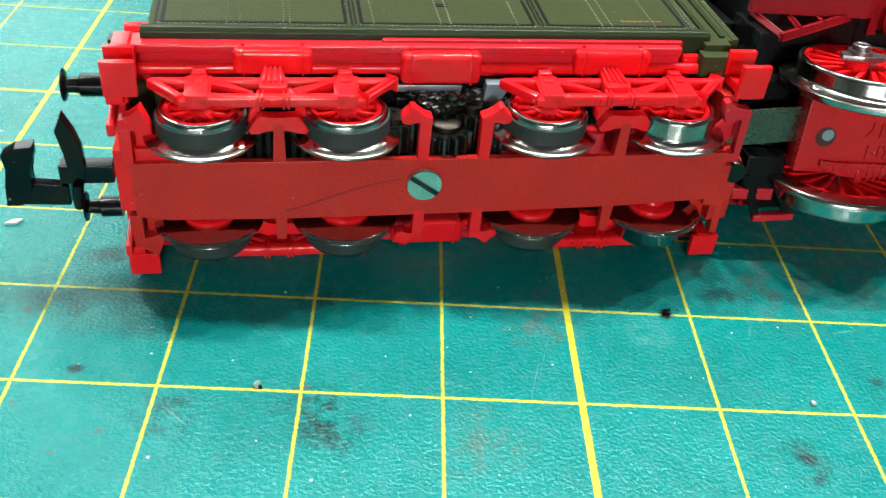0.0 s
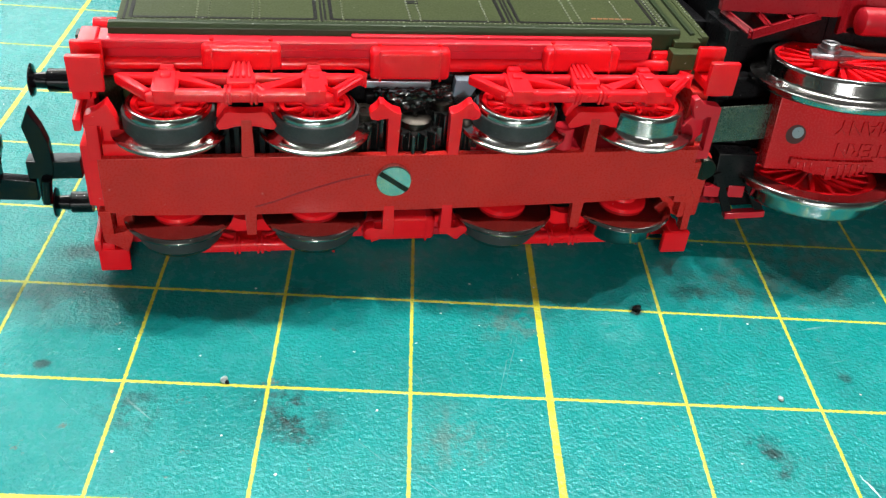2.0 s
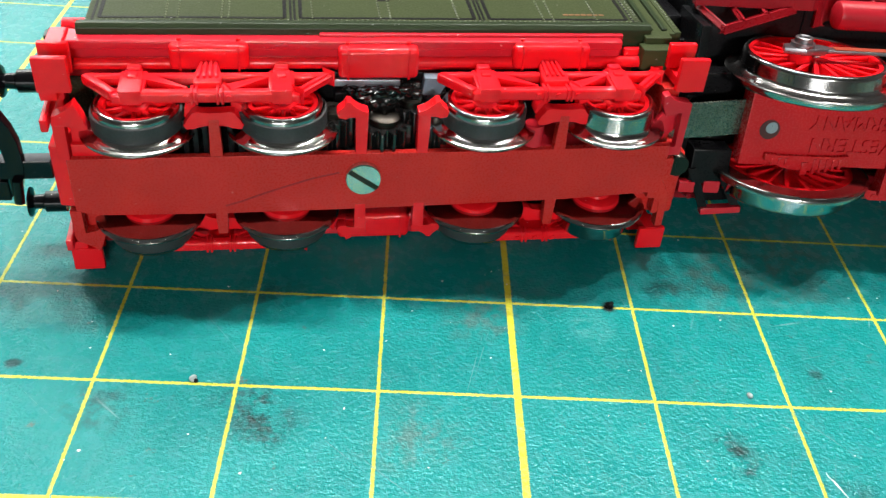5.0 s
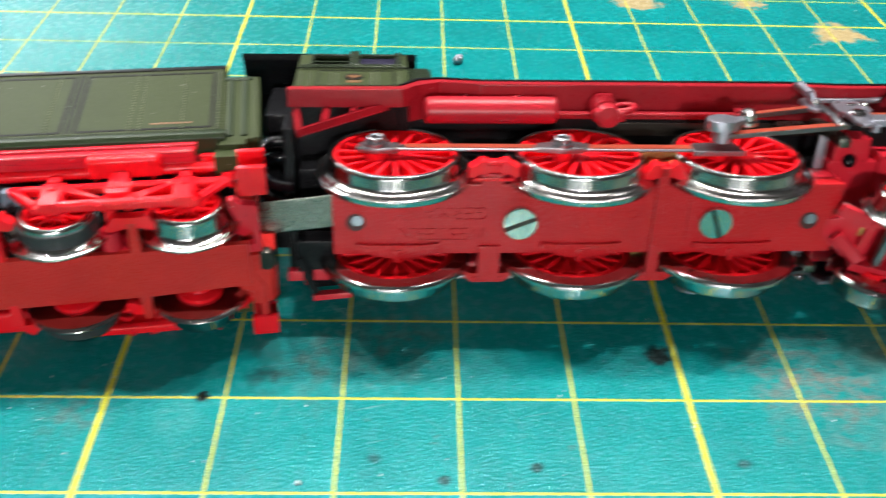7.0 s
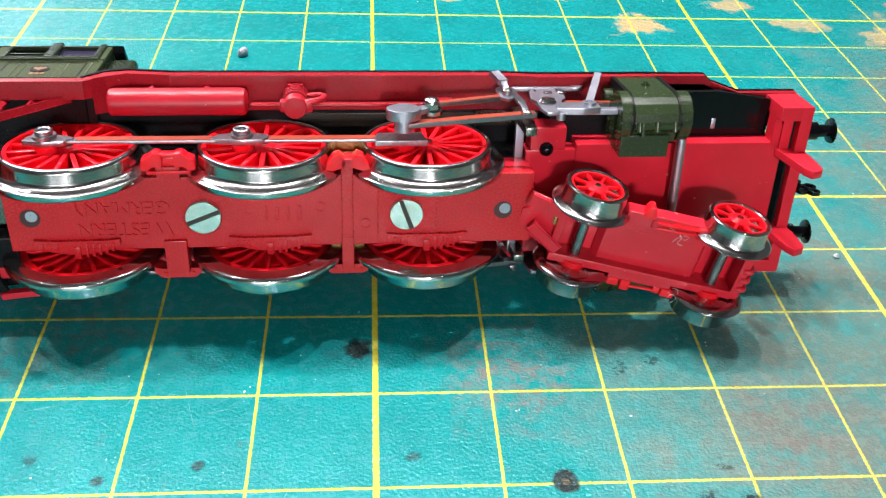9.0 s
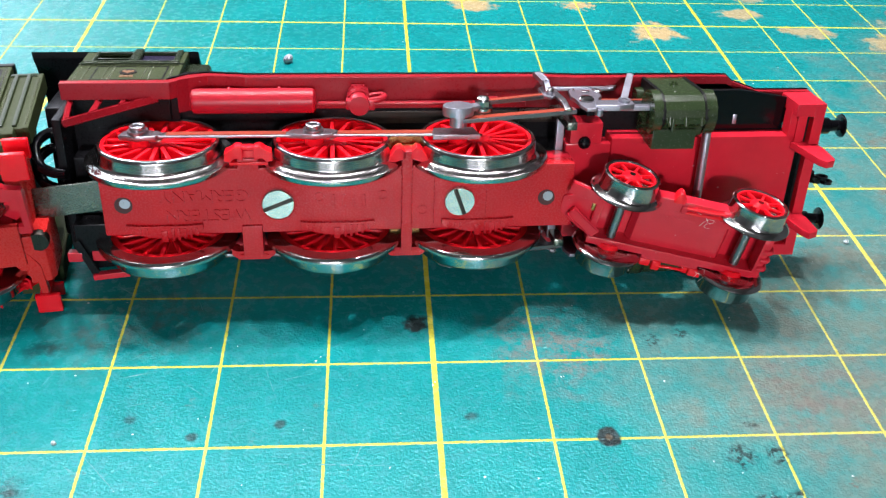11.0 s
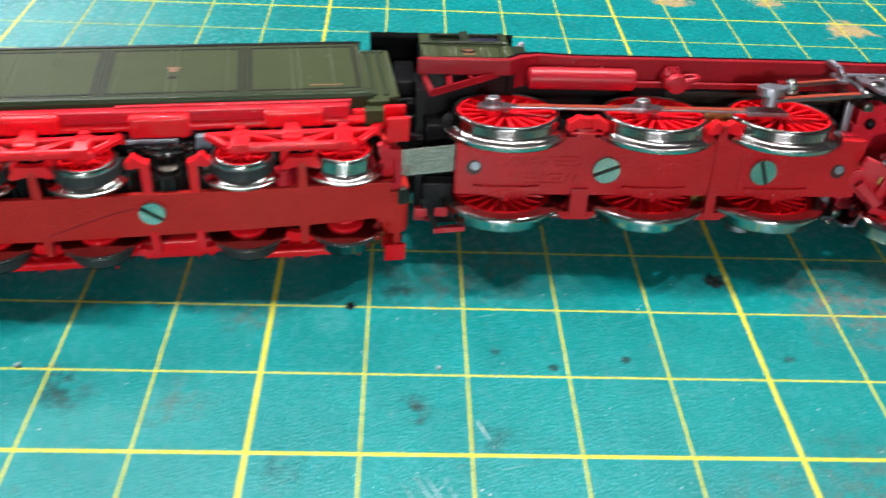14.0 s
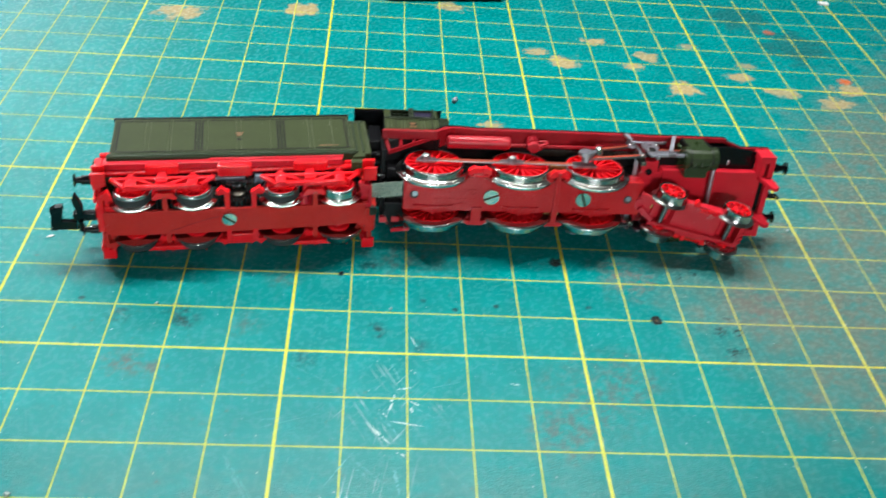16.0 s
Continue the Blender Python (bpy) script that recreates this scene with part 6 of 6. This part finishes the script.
# ---- knife marks, dust and crumbs on the mat ----
def knife_marks(name, marks, material, label):
    """Thin ragged strips scraped along the mat, each tapering at both ends."""
    bm = bmesh.new()
    for x0, y0, x1, y1, w in marks:
        a, b = Vector((x0, y0, 0)), Vector((x1, y1, 0))
        side = Vector((a.y - b.y, b.x - a.x, 0)).normalized()
        n = max(6, int((b - a).length / 0.35))
        rows = []
        for k in range(n + 1):
            f = k / n
            p = a.lerp(b, f) + side * random.uniform(-0.25, 0.25) * w
            half = 0.5 * w * (0.15 + math.sin(math.pi * f)) * random.uniform(0.25, 1.0)
            rows.append([bm.verts.new(p + side * half + Vector((0, 0, 0.015))), bm.verts.new(p - side * half + Vector((0, 0, 0.015)))])
        for k, (p, q) in enumerate(zip(rows, rows[1:])):
            if random.random() > 0.22:
                bm.faces.new((p[0], q[0], q[1], p[1]))
    ob = part(name, bm, material, cutting_mat, label, smooth=False)
    ob["kind"] = "stuff"


knife_marks("knife_mark", ((13.4, -14.8, 17.5, -19.4, 0.34), (17.4, -14.7, 22.6, -15.7, 0.26), (18.2, -8.5, 17.0, -13.2, 0.6), (18.2, -8.2, 20.8, -7.6, 0.3), (20.4, -10.6, 22.0, -11.3, 0.4), (7.3, -28.6, 8.4, -31.8, 0.3), (18.3, -20.9, 19.7, -21.4, 0.5), (15.4, -12.3, 17.0, -14.1, 0.25), (20.6, 4.2, 22.1, 0.7, 0.22), (20.6, -11.8, 20.8, -13.0, 0.4), (36.9, -6.1, 38.7, -6.5, 0.4), (14.5, -15.6, 16.2, -19.0, 0.2)),
            plastic("scraped_vinyl", (0.52, 0.66, 0.65), 0.6), "white ragged knife marks")
knife_marks("knife_mark", ((14.8, -12.3, 19.6, -18.9, 0.18), (20.4, -11.2, 24.5, -14.1, 0.16), (16.8, -0.9, 19.4, -7.5, 0.3), (7.5, -27.6, 11.9, -20.8, 0.3), (10.2, -20.6, 17.6, -27.6, 0.2), (10.7, -22.5, 16.0, -27.1, 0.16), (18.0, -23.7, 18.8, -28.4, 0.6), (30.1, -13.6, 32.0, -16.6, 0.12), (30.6, -13.3, 32.7, -16.2, 0.12), (31.0, -13.3, 33.0, -15.9, 0.12), (25.4, -22.7, 28.8, -27.3, 0.16), (-7.4, -21.4, -2.1, -29.6, 0.25), (-6.8, -23.0, -2.9, -29.6, 0.3), (0.4, -2.9, 7.8, -7.2, 0.14), (-6.3, -15.7, 3.1, -14.2, 0.14), (-2.8, -16.7, 6.4, -13.5, 0.14), (22.4, -8.0, 29.9, -5.8, 0.14)),
            plastic("scuffed_vinyl", (0.07, 0.33, 0.33), 0.5), "pale scuffs in the vinyl")
marks = [(-2.1, 16.9, -3.7, 10.0, 0.10), (-1.6, 17.4, -3.1, 11.4, 0.07), (-7.3, 12.6, -6.9, 10.9, 0.08), (34.0, 8.2, 46.0, 7.6, 0.12), (34.6, 9.0, 41.0, 8.4, 0.08)]
for k in range(90):
    x, y, a, n = random.uniform(-60, 120), random.uniform(-45, 40), random.gauss(-0.9, 0.5), random.uniform(2, 9)
    marks.append((x, y, x + n * math.cos(a), y + n * math.sin(a), random.uniform(0.03, 0.08)))
knife_marks("knife_mark", marks, plastic("fine_scratch", (0.05, 0.27, 0.27), 0.4), "fine hairline scratches")

dust = bmesh.new()
for k in range(420):
    x, y, r = random.uniform(-60, 120), random.uniform(-45, 130), random.uniform(0.03, 0.11)
    pts = [(x + r * random.uniform(0.5, 1.4) * math.cos(a), y + r * random.uniform(0.5, 1.4) * math.sin(a)) for a in (0.2, 1.3, 2.4, 3.6, 5.0)]
    prism(dust, pts, 0.0, random.uniform(0.02, 0.07), "xy")
tagged(part("dust", dust, WHITE, smooth=False), "scattered pale dust specks on the cutting mat", "dust", kind="stuff")

for x, y, r, m, label in ((-23.1, 10.4, 0.26, PALE, "small white crumb stuck on a grid line"), (17.2, 10.9, 0.2, PALE, "small pale crumb on the mat"), (8.2, 20.2, 0.3, BLACK, "small black crumb on the mat"), (-22.9, 10.2, 0.16, BLACK, "tiny black crumb on the mat"),
                          (-35.4, -29.6, 0.4, PALE, "small white crumb lying near the mat's front"), (98.7, 38.6, 0.3, PALE, "small white crumb on the mat")):
    bm = bmesh.new()
    bmesh.ops.create_icosphere(bm, subdivisions=2, radius=r, matrix=Matrix.Translation((x, y, 0.6 * r)))
    for v in bm.verts:
        v.co += r * 0.7 * Vector((noise.noise(v.co * 3), noise.noise(v.co * 3 + Vector((5, 0, 0))), 0))
        v.co.z = max(0.0, v.co.z)
    tagged(part("crumb", bm, m), label, "crumb", "crumbs on the mat")
bm = bmesh.new()
prism(bm, [(-46.6, 27.3), (-45.6, 27.5), (-45.2, 28.1), (-46.0, 28.0)], 0.0, 0.25, "xy", 0.04)
tagged(part("paper_flake", bm, WHITE), "small white flake lying on the mat beside the coupling", "flake")

# a crumb and a white flake lying on the mat
bm = bmesh.new()
bmesh.ops.create_icosphere(bm, subdivisions=2, radius=0.75, matrix=Matrix.Translation((32.0, 85.0, 0.55)))
for v in bm.verts:
    v.co += 0.25 * Vector((noise.noise(v.co), noise.noise(v.co + Vector((5, 0, 0))), 0))
tagged(part("crumb", bm, plastic("grey_crumb", (0.35, 0.36, 0.42), 0.6)), "small grey crumb lying on the cutting mat", "crumb")
bm = bmesh.new()
box(bm, 148.0, 151.0, 155.5, 157.5, 0.0, 0.8, 0.3)
tagged(part("paper_flake", bm, WHITE), "small white flake lying on the cutting mat", "flake")

# a dark bar at the far side of the mat
bm = bmesh.new()
box(bm, -17, 17, 0, 9, 0, 5, 1.2, seg=4)
box(bm, -15, 15, 2.0, 7.0, 4.8, 5.6, 0.3)
tagged(part("tool_bar", bm, BLACK, m=at(32, 142.2, 0, 0, 0, 7)), "plain black bar-shaped tool lying on the cutting mat", "tool")
